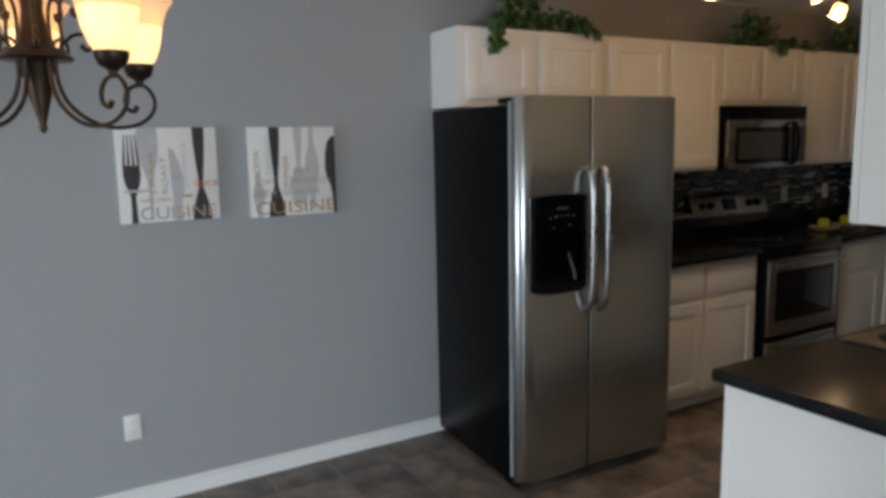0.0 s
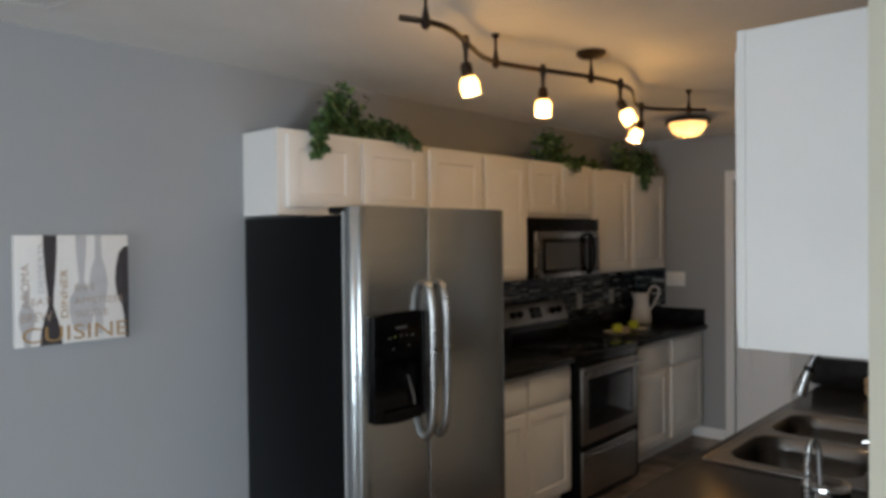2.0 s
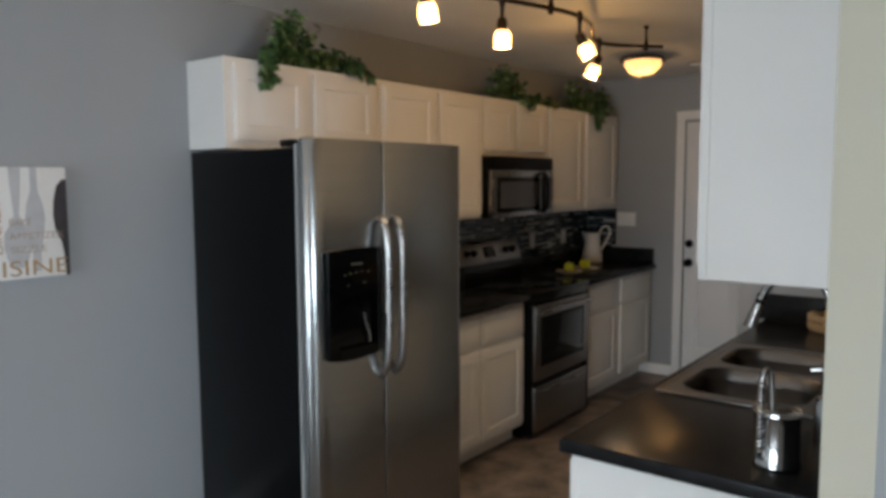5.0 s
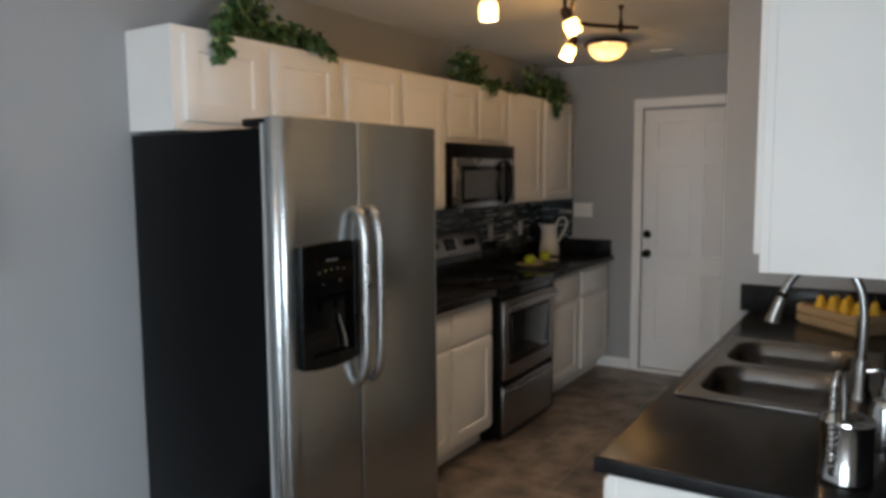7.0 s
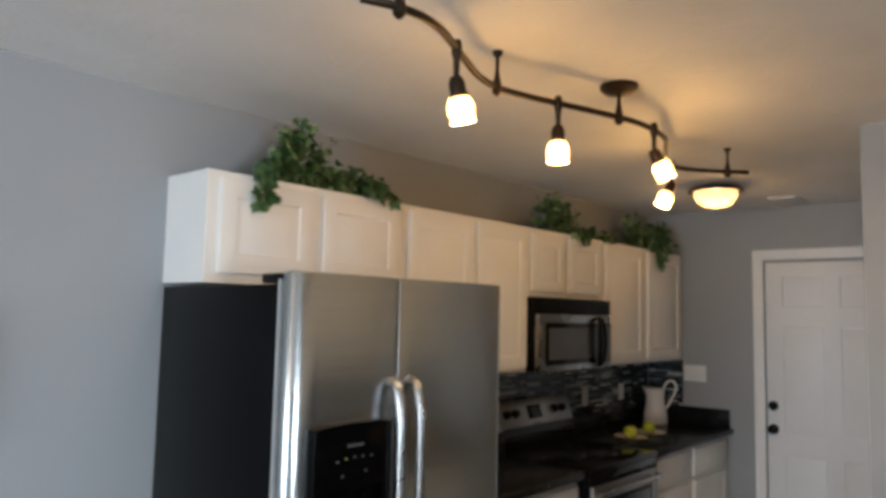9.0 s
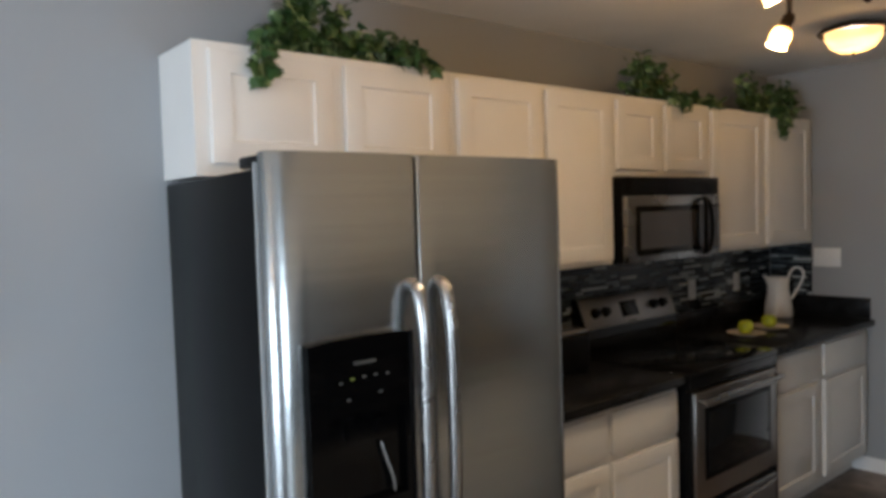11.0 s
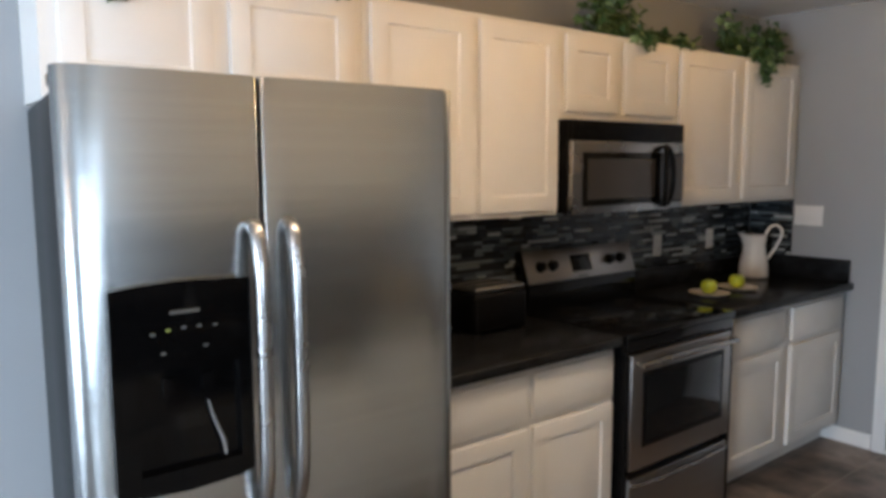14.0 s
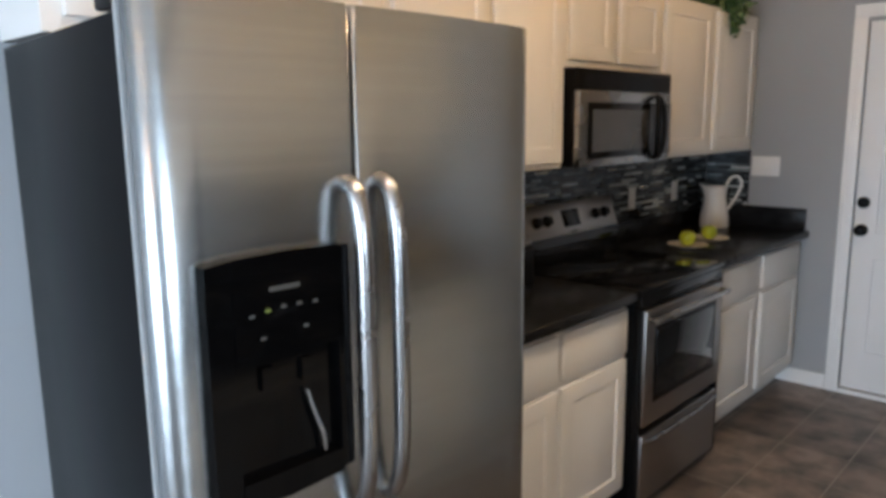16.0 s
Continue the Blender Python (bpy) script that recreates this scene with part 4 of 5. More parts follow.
# ---- sink, tap, canister, pears ----


def sink_bowl(bm, x0, x1, y0, y1, z, depth, r=0.09, n=8):
    """A deep bowl with rounded corners, open at the top."""
    def ring(ins, zz, rr):
        pts = []
        for cx, cy, a0 in ((x1 - ins - rr, y1 - ins - rr, 0), (x0 + ins + rr, y1 - ins - rr, 90), (x0 + ins + rr, y0 + ins + rr, 180), (x1 - ins - rr, y0 + ins + rr, 270)):
            for k in range(n + 1):
                a = radians(a0 + 90 * k / n)
                pts.append(bm.verts.new((cx + rr * math.cos(a), cy + rr * math.sin(a), zz)))
        return pts
    rings = [ring(0, z, r), ring(0.006, z - 0.006, r), ring(0.012, z - 0.05, r), ring(0.022, z - depth * 0.8, r * 0.95), ring(0.045, z - depth, r * 0.8)]
    for a, b in zip(rings, rings[1:]):
        for i in range(len(a)):
            bm.faces.new((a[i], a[(i + 1) % len(a)], b[(i + 1) % len(b)], b[i]))
    bm.faces.new(rings[-1])
    return rings[0]


sk = thing("sink", ((SX0 + SX1) / 2, (SY0 + SY1) / 2, 0.74), "double-bowl stainless drop-in sink in the black worktop", "sink")
ZR = 0.9265
bowls = ((0.428, 0.800, SY0 + 0.085, SY1 - 0.035), (0.842, 1.186, SY0 + 0.085, SY1 - 0.035))
for b in bowls:
    bm = bmesh.new()
    sink_bowl(bm, *b, ZR, 0.18)
    part("bowl", bm, SINK, sk, smooth=60)
    part("drain", lathe([(0.0, 0.004), (0.045, 0.004), (0.05, 0.001), (0.03, 0.0005), (0, 0.0005)], ((b[0] + b[1]) / 2, (b[2] + b[3]) / 2, ZR - 0.1795), 24), CHROME, sk)
# deck round the bowls
bm = bmesh.new()
outer = [bm.verts.new((x, y, ZR)) for x, y in ((SX0, SY0), (SX1, SY0), (SX1, SY1), (SX0, SY1))]
edges = [bm.edges.new((outer[i], outer[(i + 1) % 4])) for i in range(4)]
for x0, x1, y0, y1 in bowls:
    n, r = 8, 0.09
    ring = []
    for cx, cy, a0 in ((x1 - r, y1 - r, 0), (x0 + r, y1 - r, 90), (x0 + r, y0 + r, 180), (x1 - r, y0 + r, 270)):
        for k in range(n + 1):
            a = radians(a0 + 90 * k / n)
            ring.append(bm.verts.new((cx + r * math.cos(a), cy + r * math.sin(a), ZR)))
    edges += [bm.edges.new((ring[i], ring[(i + 1) % len(ring)])) for i in range(len(ring))]
bmesh.ops.triangle_fill(bm, use_beauty=True, edges=edges)
part("deck", bm, SINK, sk, smooth=0)
rim = bmesh.new()
for x0, x1, y0, y1 in ((SX0 - 0.008, SX1 + 0.008, SY0 - 0.008, SY0 + 0.006), (SX0 - 0.008, SX1 + 0.008, SY1 - 0.006, SY1 + 0.008), (SX0 - 0.008, SX0 + 0.006, SY0 + 0.006, SY1 - 0.006), (SX1 - 0.006, SX1 + 0.008, SY0 + 0.006, SY1 - 0.006)):
    add_box(rim, x0, x1, y0, y1, 0.9203, ZR + 0.002, 0.003)
part("rim", rim, SINK, sk)

FX, FY = 0.575, -2.483
tap = thing("kitchen_tap", (FX, FY, ZR), "satin nickel gooseneck tap with a pull-down spray head", "tap")
part("base", lathe([(0, 0), (0.032, 0), (0.032, 0.012), (0.022, 0.03), (0.02, 0.11), (0.016, 0.12), (0, 0.12)], (FX, FY, ZR), 24), SATIN, tap)
part("spout", tube([(FX, FY, ZR + 0.11), (FX, FY, ZR + 0.26), (FX + 0.002, FY + 0.022, ZR + 0.345), (FX + 0.010, FY + 0.075, ZR + 0.392), (FX + 0.018, FY + 0.14, ZR + 0.386), (FX + 0.024, FY + 0.188, ZR + 0.338), (FX + 0.026, FY + 0.214, ZR + 0.288)], 0.012, 12), SATIN, tap, smooth=80)
part("collar", tube([(FX + 0.026, FY + 0.213, ZR + 0.290), (FX + 0.0257, FY + 0.217, ZR + 0.278)], 0.0155, 16), BLACKP, tap, "dark collar ring", smooth=60)
part("spray_head", tube([(FX + 0.0257, FY + 0.217, ZR + 0.279), (FX + 0.022, FY + 0.230, ZR + 0.24), (FX + 0.018, FY + 0.241, ZR + 0.198)], [0.014, 0.018, 0.023], 16), SATIN, tap, "satin spray head", smooth=80)
part("lever", tube([(FX + 0.02, FY, ZR + 0.09), (FX + 0.05, FY, ZR + 0.10), (FX + 0.10, FY + 0.01, ZR + 0.13)], [0.009, 0.007, 0.006], 10), SATIN, tap, smooth=80)

CX, CY = -0.060, -2.480
can = thing("steel_canister", (CX, CY, 0.92), "polished steel canister with a coiled rod handle on the counter", "canister")
part("body", lathe([(0, 0.001), (0.052, 0.001), (0.054, 0.004), (0.054, 0.012), (0.0515, 0.016), (0.0515, 0.128), (0.054, 0.132), (0.053, 0.138), (0.049, 0.136), (0, 0.132)], (CX, CY, 0.92), 40), CHROME, can)
# no hole is cut: a dark disc gives its shade
part("opening", lathe([(0, 0), (0.018, 0), (0.018, 0.0015), (0, 0.0015)], (CX + 0.015, CY - 0.012, 1.0535), 24), HOLE_SHADE, can)
hx, hy = CX - 0.048, CY + 0.022
part("rod", tube([(hx, hy, 0.955), (hx - 0.006, hy + 0.003, 1.0), (hx - 0.004, hy + 0.004, 1.08), (hx + 0.002, hy + 0.003, 1.142), (hx + 0.010, hy - 0.004, 1.162), (hx + 0.018, hy - 0.012, 1.145), (hx + 0.022, hy - 0.016, 1.06)], 0.0070, 10), SATIN, can, smooth=80)
coil = [(hx - 0.005 + 0.0085 * math.cos(a), hy + 0.003 + 0.0085 * math.sin(a), 0.965 + 0.175 * a / (2 * math.pi * 27)) for a in (math.pi / 3 * k for k in range(6 * 27))]
part("coil", tube(coil[::1], 0.0016, 4), CHROME, can, "coiled wire grip", smooth=0)
bm = lathe([(0, 0), (0.008, 0), (0.008, 0.006), (0, 0.008)], (0, 0, 0), 14)
bm.transform(Matrix.Translation((CX - 0.047, CY + 0.021, 0.952)) @ Matrix.Rotation(radians(155), 4, "Z") @ Matrix.Rotation(radians(90), 4, "Y"))
part("stud", bm, CHROME, can)
sd = thing("soap_dispenser", (0.18, -2.545, 0.92), "chrome soap pump standing behind the sink", "soap dispenser")
part("bottle", lathe([(0, 0.001), (0.03, 0.001), (0.031, 0.006), (0.031, 0.10), (0.024, 0.12), (0.012, 0.126), (0.012, 0.15), (0, 0.15)], (0.18, -2.545, 0.92), 24), CHROME, sd)
part("nozzle", tube([(0.18, -2.545, 1.07), (0.18, -2.545, 1.10), (0.178, -2.53, 1.112), (0.175, -2.505, 1.108)], 0.005, 8), CHROME, sd)

BX, BY = 1.672, -2.392
bk = thing("fruit_crate", (BX, BY, 0.92), "small pale slatted wooden crate holding yellow pears", "crate")
part("floor_board", box(BX - 0.16, BX + 0.16, BY - 0.1, BY + 0.1, 0.922, 0.93), CRATE, bk)
for k in range(2):
    z0, z1 = 0.932 + k * 0.038, 0.965 + k * 0.038
    for yy in (BY - 0.108, BY + 0.1):
        part("slat", box(BX - 0.168, BX + 0.168, yy, yy + 0.008, z0, z1, 0.001, 1), CRATE, bk)
    for xx in (BX - 0.168, BX + 0.16):
        part("slat", box(xx, xx + 0.008, BY - 0.099, BY + 0.099, z0, z1, 0.001, 1), CRATE, bk)
for sx in (-1, 1):
    for sy in (-1, 1):
        part("corner_post", box(BX + sx * 0.152 - 0.008, BX + sx * 0.152 + 0.008, BY + sy * 0.092 - 0.007, BY + sy * 0.092 + 0.007, 0.9205, 1.01), CRATE, bk)
bk.rotation_euler.z = radians(45)
rnd = random.Random(5)
for i in range(4):
    for j in range(2):
        u, v = -0.105 + i * 0.07, -0.04 + j * 0.08
        x, y = BX + (u - v) * 0.7071, BY + (u + v) * 0.7071
        pr = thing("pear", (x, y, 0.9305), "ripe yellow pear standing in the wooden crate", "pear", "pears in the crate")
        s = 1 + rnd.uniform(-0.06, 0.06)
        prof = [(0, 0.004), (0.014, 0.0), (0.028, 0.008), (0.034, 0.03), (0.031, 0.052), (0.021, 0.078), (0.016, 0.098), (0.012, 0.112), (0.005, 0.117), (0, 0.116)]
        part("fruit", lathe([(r * s, z * s + 0.001) for r, z in prof], (x, y, 0.9305), 22), PEAR, pr, smooth=80)
        part("stalk", tube([(x, y, 0.9305 + 0.113 * s), (x + 0.003, y, 0.9305 + 0.126 * s), (x + 0.008, y + 0.003, 0.9305 + 0.137 * s)], 0.0018, 6), STALK, pr)

# ---- track light ----
ZT = 2.33
TRACK = [(-0.29, -1.325), (-0.20, -1.358), (-0.08, -1.355), (0.12, -1.272), (0.26, -1.212), (0.38, -1.192), (0.50, -1.212), (0.64, -1.255), (0.88, -1.325), (1.06, -1.348), (1.24, -1.325), (1.42, -1.25), (1.58, -1.178), (1.71, -1.148), (1.82, -1.172), (1.93, -1.25), (2.05, -1.36)]
tl = thing("track_light", (0.88, -1.325, H), "bronze wavy ceiling track with lit amber glass shades", "ceiling light")
part("rail", tube([(x, y, ZT) for x, y in TRACK], 0.010, 10), BRONZE, tl, "dark bronze wavy rail", smooth=80)
part("canopy", lathe([(0, H - 0.001), (0.062, H - 0.001), (0.064, H - 0.012), (0.05, H - 0.026), (0.012, H - 0.032), (0, H - 0.032)], (0.88, -1.325, 0), 32), BRONZE, tl)
for x, y in ((0.375, -1.193), (1.985, -1.292), (-0.205, -1.357), (0.88, -1.325)):
    part("stem", lathe([(0, H - 0.0012), (0.016, H - 0.0012), (0.014, H - 0.012), (0.006, H - 0.02), (0.0055, ZT + 0.05), (0.011, ZT + 0.02), (0.015, ZT + 0.004), (0.015, ZT - 0.016), (0.006, ZT - 0.026), (0, ZT - 0.026)], (x, y, 0), 16), BRONZE, tl)


def spot(x, y, tilt, heading):
    """A hanging socket with a bell of amber glass; lit."""
    arm = part("arm", lathe([(0, ZT + 0.024), (0.010, ZT + 0.022), (0.014, ZT + 0.008), (0.014, ZT - 0.012), (0.009, ZT - 0.03), (0.007, ZT - 0.085), (0, ZT - 0.086)], (x, y, 0), 14), BRONZE, tl)
    m = Matrix.Translation((x, y, ZT - 0.082)) @ Matrix.Rotation(radians(heading), 4, "Z") @ Matrix.Rotation(radians(tilt), 4, "Y")
    bm = lathe([(0, 0.012), (0.014, 0.01), (0.021, -0.005), (0.022, -0.032), (0.026, -0.036), (0.026, -0.042), (0, -0.042)], (0, 0, 0), 20)
    bm.transform(m)
    part("socket", bm, BRONZE, arm)
    bm = lathe([(0.019, -0.039), (0.027, -0.045), (0.0330, -0.057), (0.0352, -0.072), (0.0340, -0.087), (0.0318, -0.087), (0.0330, -0.072), (0.0308, -0.058), (0.025, -0.047), (0.018, -0.042)], (0, 0, 0), 28, True)
    bm.transform(m)
    sh = part("shade", bm, SHADE, arm, "lit amber glass bell shade", smooth=80)
    bm = lathe([(0.0340, -0.087), (0.0325, -0.097), (0.0350, -0.107), (0.0332, -0.108), (0.0303, -0.097), (0.0318, -0.087)], (0, 0, 0), 28, True)
    bm.transform(m)
    part("shade_lip", bm, SHADE_LIP_DIM, arm, "flared lip of the amber shade, given a dimmer orange glow", smooth=80)
    lamp = new("track_bulb", bpy.data.lights.new("track_bulb", "POINT"))
    lamp.data.energy, lamp.data.color, lamp.data.shadow_soft_size = 24.0, (1.0, 0.77, 0.53), 0.03
    lamp.location = m @ Vector((0, 0, -0.072))


for s in ((0.065, -1.297, 14, 170), (0.62, -1.25, 0, 0), (1.095, -1.350, 26, 130), (1.71, -1.148, 24, -50)):
    spot(*s)
FLX, FLY = 2.87, -0.91
fl = thing("flush_light", (FLX, FLY, H), "bronze flush ceiling light with a lit amber bowl", "ceiling light")
part("pan", lathe([(0, H - 0.001), (0.08, H - 0.001), (0.135, H - 0.018), (0.152, H - 0.034), (0.148, H - 0.044), (0.128, H - 0.038), (0.06, H - 0.030), (0, H - 0.030)], (FLX, FLY, 0), 44), BRONZE, fl, "dark bronze ceiling pan")
part("bowl", lathe([(0.122, H - 0.040), (0.116, H - 0.070), (0.096, H - 0.104), (0.060, H - 0.126), (0, H - 0.134), (0, H - 0.130), (0.058, H - 0.122), (0.092, H - 0.101), (0.112, H - 0.068), (0.118, H - 0.040)], (FLX, FLY, 0), 44), BOWL, fl, "lit amber alabaster bowl", smooth=80)
part("finial", lathe([(0, H - 0.134), (0.010, H - 0.135), (0.006, H - 0.142), (0, H - 0.147)], (FLX, FLY, 0), 16), BRONZE, fl)
lamp = new("bowl_bulb", bpy.data.lights.new("bowl_bulb", "POINT"))
lamp.data.energy, lamp.data.color, lamp.data.shadow_soft_size = 24.0, (1.0, 0.80, 0.60), 0.04
lamp.location = (FLX, FLY, H - 0.085)
vent = thing("ceiling_vent", (3.6, -1.1, H), "flat white ceiling air vent", "vent")
part("frame", box(3.45, 3.75, -1.18, -1.02, H - 0.008, H - 0.0005, 0.002), TRIM, vent)
for k in range(6):
    part("slat", box(3.47, 3.73, -1.162 + k * 0.024, -1.15 + k * 0.024, H - 0.013, H - 0.0075), PLAST, vent)

reg = thing("ceiling_register", (-1.07, -0.37, H), "white louvred ceiling air register", "vent")
for a in ((-1.22, -0.92, -0.300, -0.275), (-1.22, -0.92, -0.465, -0.440), (-1.22, -1.195, -0.440, -0.300), (-0.945, -0.92, -0.440, -0.300)):
    part("frame", box(*a, H - 0.009, H - 0.0005, 0.002), TRIM, reg)
# ceiling has no hole here; the duct's shade is a dark sheet
part("duct", box(-1.195, -0.945, -0.440, -0.300, H - 0.002, H - 0.0006), HOLE_SHADE, reg, "flat dark sheet standing for the shade inside the duct")
for k in range(14):
    part("slat", box(-1.19 + k * 0.0175, -1.18 + k * 0.0175, -0.4395, -0.3005, H - 0.008, H - 0.0022), TRIM, reg)

# ---- chandelier over the dining place ----
DX, DY, DZ = -1.84, -1.60, 1.78
ch = thing("chandelier", (DX, DY, H), "bronze scrolled five-arm chandelier with lit alabaster shades", "chandelier")
part("canopy", lathe([(0, -0.001), (0.065, -0.001), (0.06, -0.02), (0.02, -0.04), (0, -0.04)], (DX, DY, H), 28), BRONZE, ch)
part("chain", tube([(DX, DY, H - 0.035), (DX, DY, DZ + 0.33)], 0.006, 8), BRONZE, ch)
part("column", lathe([(0, 0.34), (0.012, 0.33), (0.02, 0.30), (0.014, 0.26), (0.03, 0.22), (0.036, 0.17), (0.024, 0.13), (0.020, 0.09), (0.026, 0.05), (0.036, 0.018), (0.060, 0.006), (0.071, -0.006), (0.068, -0.010), (0.040, -0.008), (0.031, -0.02), (0.022, -0.08), (0.010, -0.125), (0.006, -0.14), (0.009, -0.148), (0, -0.160)], (DX, DY, DZ), 32), BRONZE, ch, "turned bronze column", smooth=60)
for k in range(5):
    a = radians(53 + 72 * k)
    part("scroll", tube([(DX + math.cos(a) * r, DY + math.sin(a) * r, DZ + z) for r, z in ((0.045, 0.006), (0.052, 0.03), (0.050, 0.08), (0.060, 0.115), (0.082, 0.122), (0.096, 0.104), (0.092, 0.082), (0.078, 0.080), (0.076, 0.094))], [0.0038] * 7 + [0.0045, 0.0055], 8), BRONZE, ch, smooth=80)
    part("scroll", tube([(DX + math.cos(a) * r, DY + math.sin(a) * r, DZ + z) for r, z in ((0.052, 0.022), (0.074, 0.040), (0.100, 0.040), (0.110, 0.022), (0.098, 0.010), (0.088, 0.020))], [0.0038] * 4 + [0.0045, 0.0055], 8), BRONZE, ch, smooth=80)
for k in range(5):
    a = radians(17 + 72 * k)
    ca, sa = math.cos(a), math.sin(a)
    at = lambda r, z: (DX + ca * r, DY + sa * r, DZ + z)
    arm = part("arm", tube([at(*p) for p in ((0.036, -0.008), (0.038, -0.05), (0.055, -0.095), (0.095, -0.130), (0.145, -0.146), (0.20, -0.140), (0.236, -0.115), (0.244, -0.082), (0.224, -0.054), (0.194, -0.056), (0.176, -0.078), (0.178, -0.102), (0.194, -0.110), (0.202, -0.099))], [0.0046] * 11 + [0.0045, 0.0055, 0.0065], 8), BRONZE, ch, smooth=80)
    sx, sy, sz = at(0.212, -0.050)
    part("cup", lathe([(0, -0.004), (0.008, -0.002), (0.010, 0.008), (0.026, 0.018), (0.032, 0.034), (0.033, 0.044), (0, 0.044)], (sx, sy, sz), 24), BRONZE, arm)
    part("shade", lathe([(0.030, 0.042), (0.042, 0.062), (0.051, 0.09), (0.057, 0.125), (0.054, 0.125), (0.048, 0.09), (0.039, 0.063), (0.027, 0.044)], (sx, sy, sz), 32, True), SHADEC, arm, "lit alabaster glass bell shade", smooth=80)
    part("shade_rim", lathe([(0.057, 0.125), (0.067, 0.16), (0.084, 0.185), (0.082, 0.186), (0.064, 0.16), (0.054, 0.125)], (sx, sy, sz), 32, True), SHADEC_RIM_DIM, arm, "flared rim of the alabaster shade, given a dimmer orange glow", smooth=80)
    lamp = new("chandelier_bulb", bpy.data.lights.new("chandelier_bulb", "POINT"))
    lamp.data.energy, lamp.data.color, lamp.data.shadow_soft_size = 3.2, (1.0, 0.72, 0.46), 0.04
    lamp.location = (sx, sy, sz + 0.12)

# ---- ivy on the cabinets ----
LEAF_OUT = [(0, 0), (0.18, -0.10), (0.48, -0.06), (0.40, 0.20), (0.62, 0.46), (0.28, 0.52), (0.0, 1.0), (-0.28, 0.52), (-0.62, 0.46), (-0.40, 0.20), (-0.48, -0.06), (-0.18, -0.10)]


def ivy(at, trails, seed, per_metre, label):
    """Trailing ivy: vines along the trails, with lobed leaves hung all along and round them."""
    rnd = random.Random(seed)
    o = thing("ivy_plant", at, label, "plant", "ivy on the cabinets")
    vines, green, pale = bmesh.new(), bmesh.new(), bmesh.new()
    for pts, wide, dense in trails:
        tube(pts, 0.0022, 5, vines)
        pv = [Vector(p) for p in pts]
        for a, b in zip(pv, pv[1:]):
            for _ in range(max(1, int((b - a).length * per_metre * dense))):
                p = a.lerp(b, rnd.random()) + Vector((rnd.gauss(0, 1), rnd.gauss(0, 0.8), rnd.gauss(0, 1))) * wide
                if p.z < 2.142 and p.y > UF - 0.026:
                    p.z = 2.142 + rnd.random() * 0.03
                p.y = min(p.y, -0.03)
                p.z = min(p.z, H - 0.05)
                s = rnd.uniform(0.028, 0.056)
                q = Euler((rnd.uniform(0.2, 1.9), rnd.uniform(-0.7, 0.7), rnd.uniform(-1.3, 1.3))).to_matrix()
                bm = pale if rnd.random() < 0.2 else green
                vs = []
                for u, v in LEAF_OUT:
                    c = Vector((u * s, -v * s, -0.5 * abs(u) ** 1.5 * s + 0.16 * v * v * s))
                    vs.append(bm.verts.new(p + q @ c))
                mid = bm.verts.new(p + q @ Vector((0, -0.25 * s, 0.03 * s)))
                for i in range(len(vs)):
                    bm.faces.new((vs[i], vs[(i + 1) % len(vs)], mid))
    part("vine", vines, VINE, o)
    tagged(part("leaves", green, LEAF, o, "dark green lobed leaves", smooth=0), kind="stuff")
    tagged(part("leaves", pale, LEAFV, o, "pale variegated leaves", smooth=0), kind="stuff")
    return o


yf = UF - 0.045
ivy((0.40, -0.2, 2.134), [
    ([(0.44, -0.18, 2.15), (0.38, -0.22, 2.25), (0.36, -0.23, 2.33), (0.42, -0.23, 2.36)], 0.032, 1.6), ([(0.46, -0.2, 2.15), (0.49, -0.22, 2.25), (0.52, -0.22, 2.33)], 0.028, 1.5), ([(0.42, -0.22, 2.16), (0.31, -0.25, 2.23), (0.28, -0.26, 2.26)], 0.024, 1.4),
    ([(0.36, -0.2, 2.16), (0.25, -0.25, 2.20), (0.205, yf, 2.15), (0.195, yf, 2.04)], 0.016, 1.7), ([(0.40, -0.22, 2.16), (0.30, -0.25, 2.24), (0.25, -0.28, 2.2)], 0.026, 1.3),
    ([(0.43, -0.2, 2.16), (0.55, -0.22, 2.21), (0.68, -0.25, 2.20), (0.78, yf + 0.02, 2.18), (0.83, yf, 2.15)], 0.022, 1.3), ([(0.48, -0.2, 2.16), (0.66, -0.2, 2.20), (0.83, -0.23, 2.18)], 0.026, 1.3)], 3, 215, "green trailing ivy spilling over the fridge cabinet")
ivy((2.33, -0.18, 2.134), [
    ([(2.33, -0.16, 2.15), (2.29, -0.18, 2.25), (2.25, -0.18, 2.35)], 0.034, 2.0), ([(2.33, -0.16, 2.15), (2.42, -0.18, 2.23), (2.47, -0.18, 2.31)], 0.034, 1.5), ([(2.33, -0.18, 2.15), (2.20, -0.2, 2.22), (2.15, -0.22, 2.19)], 0.03, 1.3),
    ([(2.36, -0.2, 2.16), (2.55, -0.22, 2.18), (2.72, -0.24, 2.17), (2.84, -0.26, 2.16)], 0.018, 1.1), ([(2.35, -0.22, 2.16), (2.4, yf, 2.14), (2.42, yf, 2.10)], 0.014, 1.0)], 8, 290, "green ivy plant on the cabinet above the microwave")
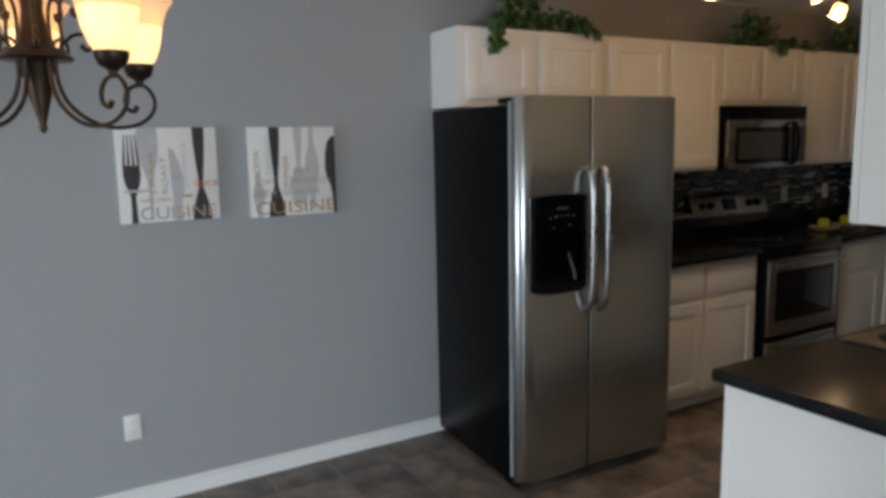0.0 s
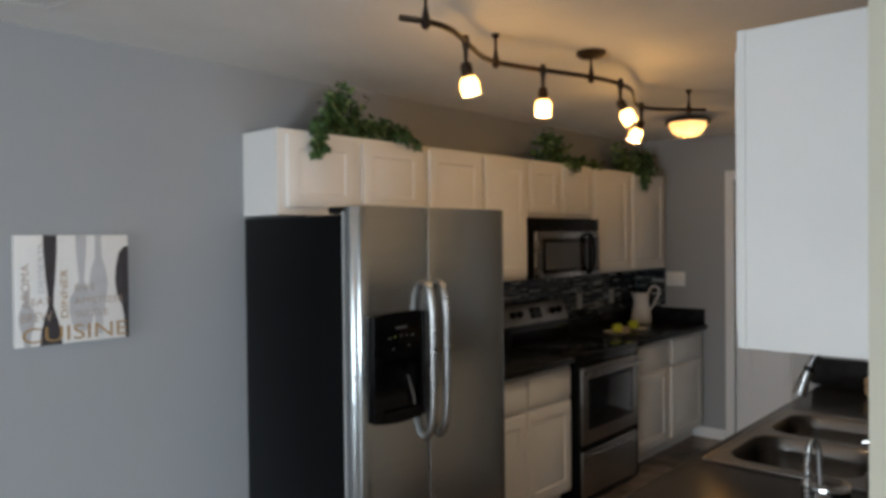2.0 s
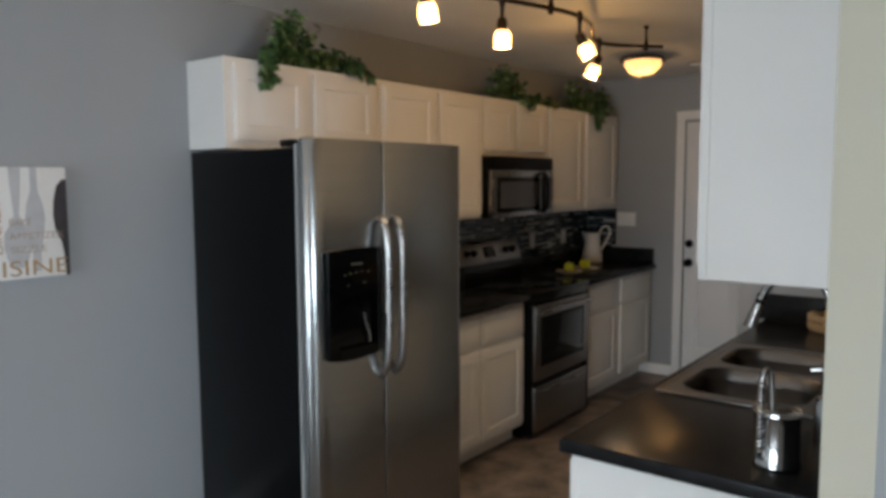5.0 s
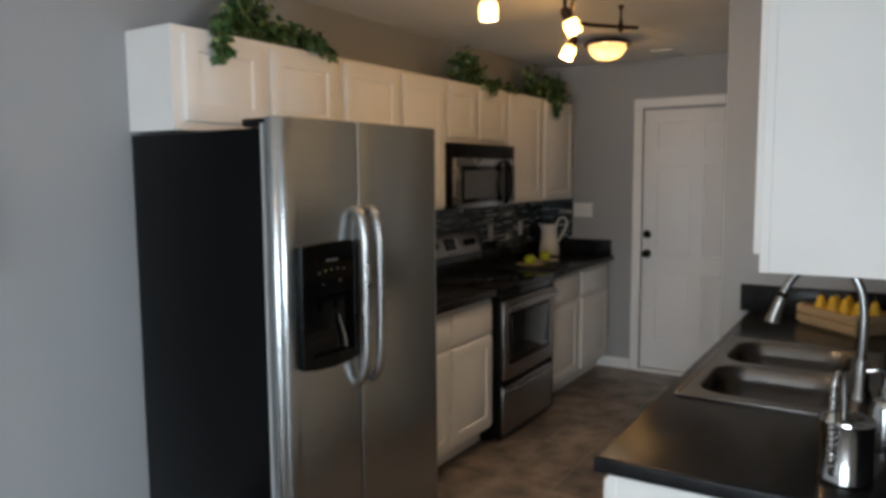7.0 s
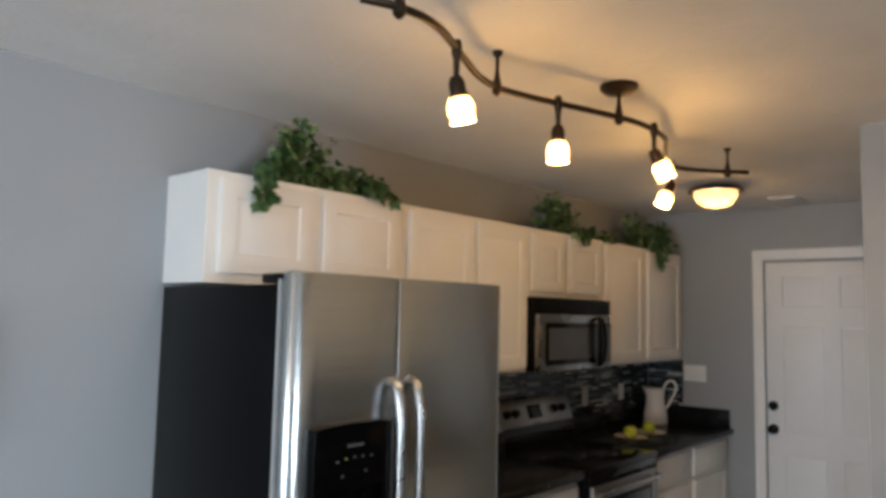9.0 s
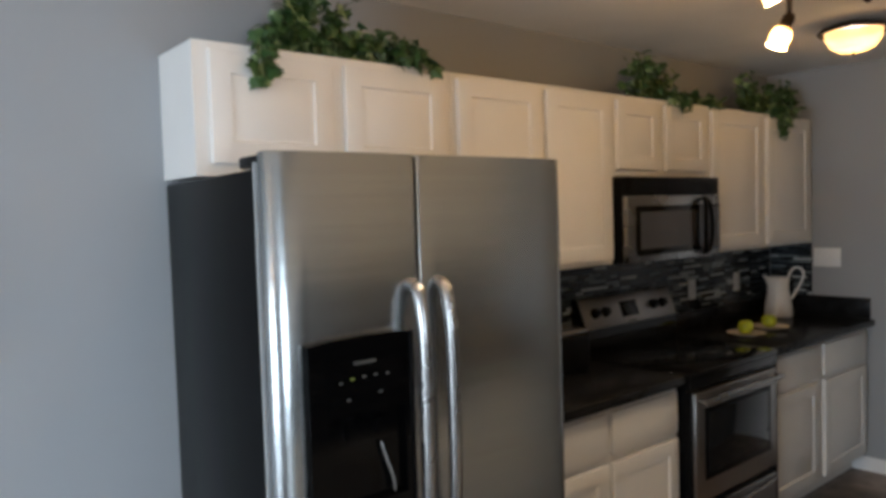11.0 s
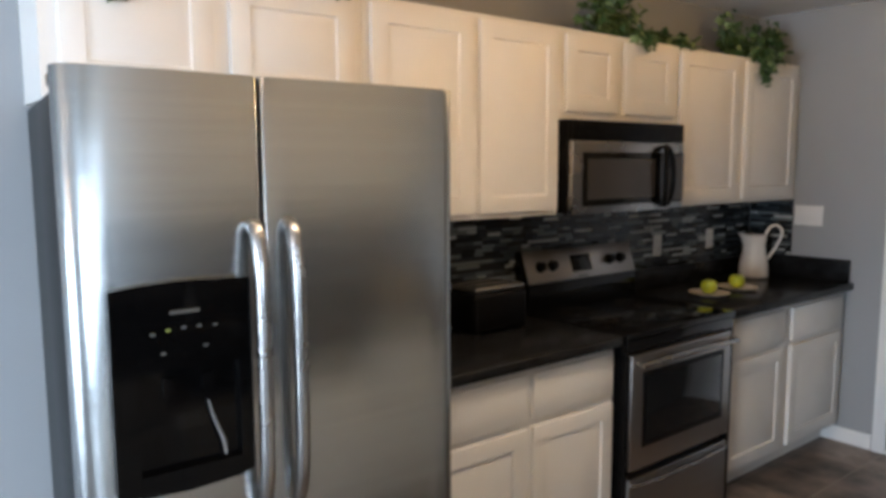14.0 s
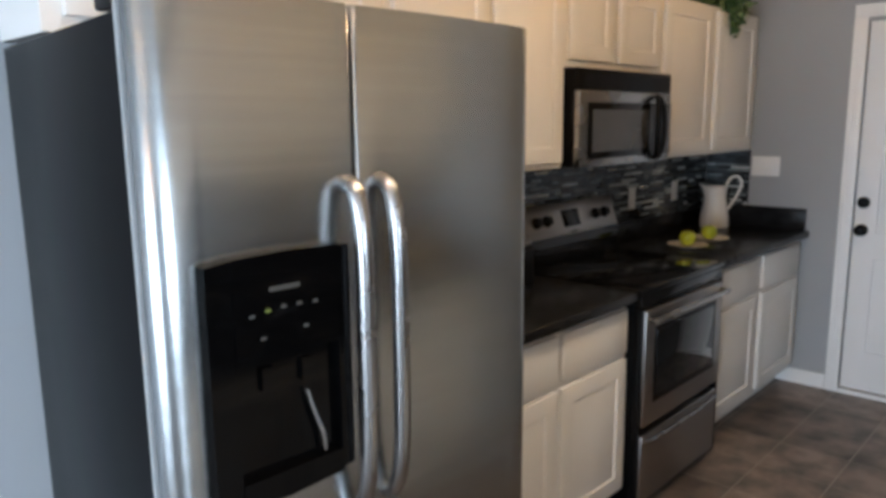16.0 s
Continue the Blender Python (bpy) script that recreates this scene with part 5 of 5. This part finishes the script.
ivy((3.45, -0.18, 2.134), [
    ([(3.45, -0.16, 2.15), (3.36, -0.18, 2.24), (3.26, -0.18, 2.34)], 0.042, 1.5), ([(3.45, -0.16, 2.15), (3.55, -0.18, 2.24), (3.66, -0.2, 2.30), (3.76, -0.2, 2.26)], 0.038, 1.3), ([(3.45, -0.18, 2.15), (3.34, -0.2, 2.19), (3.24, -0.2, 2.18)], 0.03, 1.0),
    ([(3.44, -0.2, 2.16), (3.43, yf, 2.16), (3.44, yf, 2.05)], 0.028, 1.8), ([(3.46, -0.2, 2.18), (3.55, -0.24, 2.2), (3.60, yf, 2.14)], 0.026, 0.9)], 12, 280, "green ivy plant hanging over the corner cabinet")

# ---- backsplash mosaic ----


def strip_mesh(w, h, d, name):
    bm = bmesh.new()
    add_box(bm, 0, w, 0, h, 0, d)
    for v in bm.verts:
        if v.co.z > d * 0.5:
            v.co.x += 0.0008 if v.co.x < w / 2 else -0.0008
            v.co.y += 0.0008 if v.co.y < h / 2 else -0.0008
    return finish(bm, name, MOSAIC, 0)


ROW, GAP = 0.0165, 0.0016
LENS = (0.05, 0.075, 0.1, 0.13)
SETS = [strip_mesh(l - GAP, ROW - GAP, 0.006, "tile") for l in LENS]


def backsplash(name, side, at, w, h, seed, solo, label):
    """Staggered narrow glass strips on a dark bed; the first solo columns of the run are pieces of their own."""
    m = facing(side, *at)
    o = thing(name, m @ Vector((w / 2, 0, 0)), label, "backsplash", kind="structure")
    bm = bmesh.new()
    add_box(bm, 0, w, 0, h, 0.0005, 0.004)
    bm.transform(m)
    part("bed", bm, TGROUT, o, smooth=0)
    rnd = random.Random(seed)
    rest, base, count = bmesh.new(), base_of(o), 0
    for r in range(int(h / ROW)):
        u = -rnd.choice((0, 0.02, 0.04, 0.06))
        while u < w - 0.008:
            i = rnd.randrange(4)
            a, b = max(u, 0.0), min(u + LENS[i], w)
            u += LENS[i]
            if b - a < 0.01:
                continue
            if solo[0] <= a and b <= solo[1] and abs(b - a - LENS[i]) < 1e-6 and count < 300:
                count += 1
                t = new("tile", SETS[i])
                t.parent = o
                loc = m.copy()
                loc.translation = m @ Vector((a, r * ROW, 0.003)) - base
                t.matrix_local = loc
            else:
                add_box(rest, a, b - GAP, r * ROW, r * ROW + ROW - GAP, 0.003, 0.009)
    if rest.verts:
        rest.transform(m)
        tagged(part("tiles", rest, MOSAICJ, o, smooth=0), kind="stuff")
    else:
        rest.free()
    return o


backsplash("backsplash", "-y", (0.95, -0.0005, 1.022), XW - 0.012 - 0.95, 0.35, 21, (0.85, 2.0), "dark grey linear glass mosaic backsplash under the cabinets")
backsplash("backsplash", "-x", (XW - 0.0005, -0.012, 1.045), 0.262, 0.327, 22, (0.0, 0.0), "dark grey linear glass mosaic on the end wall corner")

# ---- floor ----
T = 0.305
floor = thing("floor", (0, -3.5, 0), "brown-grey slate-look square floor tiles", "floor", kind="structure")
part("bed", add_box(box(-6.92, -0.18, -7.12, 0.12, -0.12, -0.0010), -0.18, 4.02, Y_SINK - 0.12, 0.12, -0.12, -0.0010), GROUT, floor, smooth=0)


def tile_box(bm, x0, x1, y0, y1):
    add_box(bm, x0, x1, y0, y1, -0.004, 0.0)
    return bm


tm = finish(tile_box(bmesh.new(), 0.003, T - 0.003, 0.003, T - 0.003), "tile", VINYL, 0)
rest, fb = bmesh.new(), base_of(floor)
made = 0
for i in range(-32, 5):
    for j in range(-24, 3):
        x, y = 2.68 + i * T, -0.84 + j * T
        a, b, c, d = max(x, -6.8), min(x + T, XW), max(y, -7.0), min(y + T, 0.0)
        if d < Y_SINK - 0.05:
            b = min(b, X_END)
        if b - a < 0.01 or d - c < 0.01:
            continue
        if b - a > T - 1e-6 and d - c > T - 1e-6 and x > -2.4 and y > -2.6 and made < 300:
            made += 1
            t = new("tile", tm)
            t.parent = floor
            t.location = Vector((x, y, 0)) - fb
        else:
            tile_box(rest, a + 0.003, b - 0.003, c + 0.003, d - 0.003)
tagged(part("tiles", rest, VINYL, floor, smooth=0), kind="stuff")
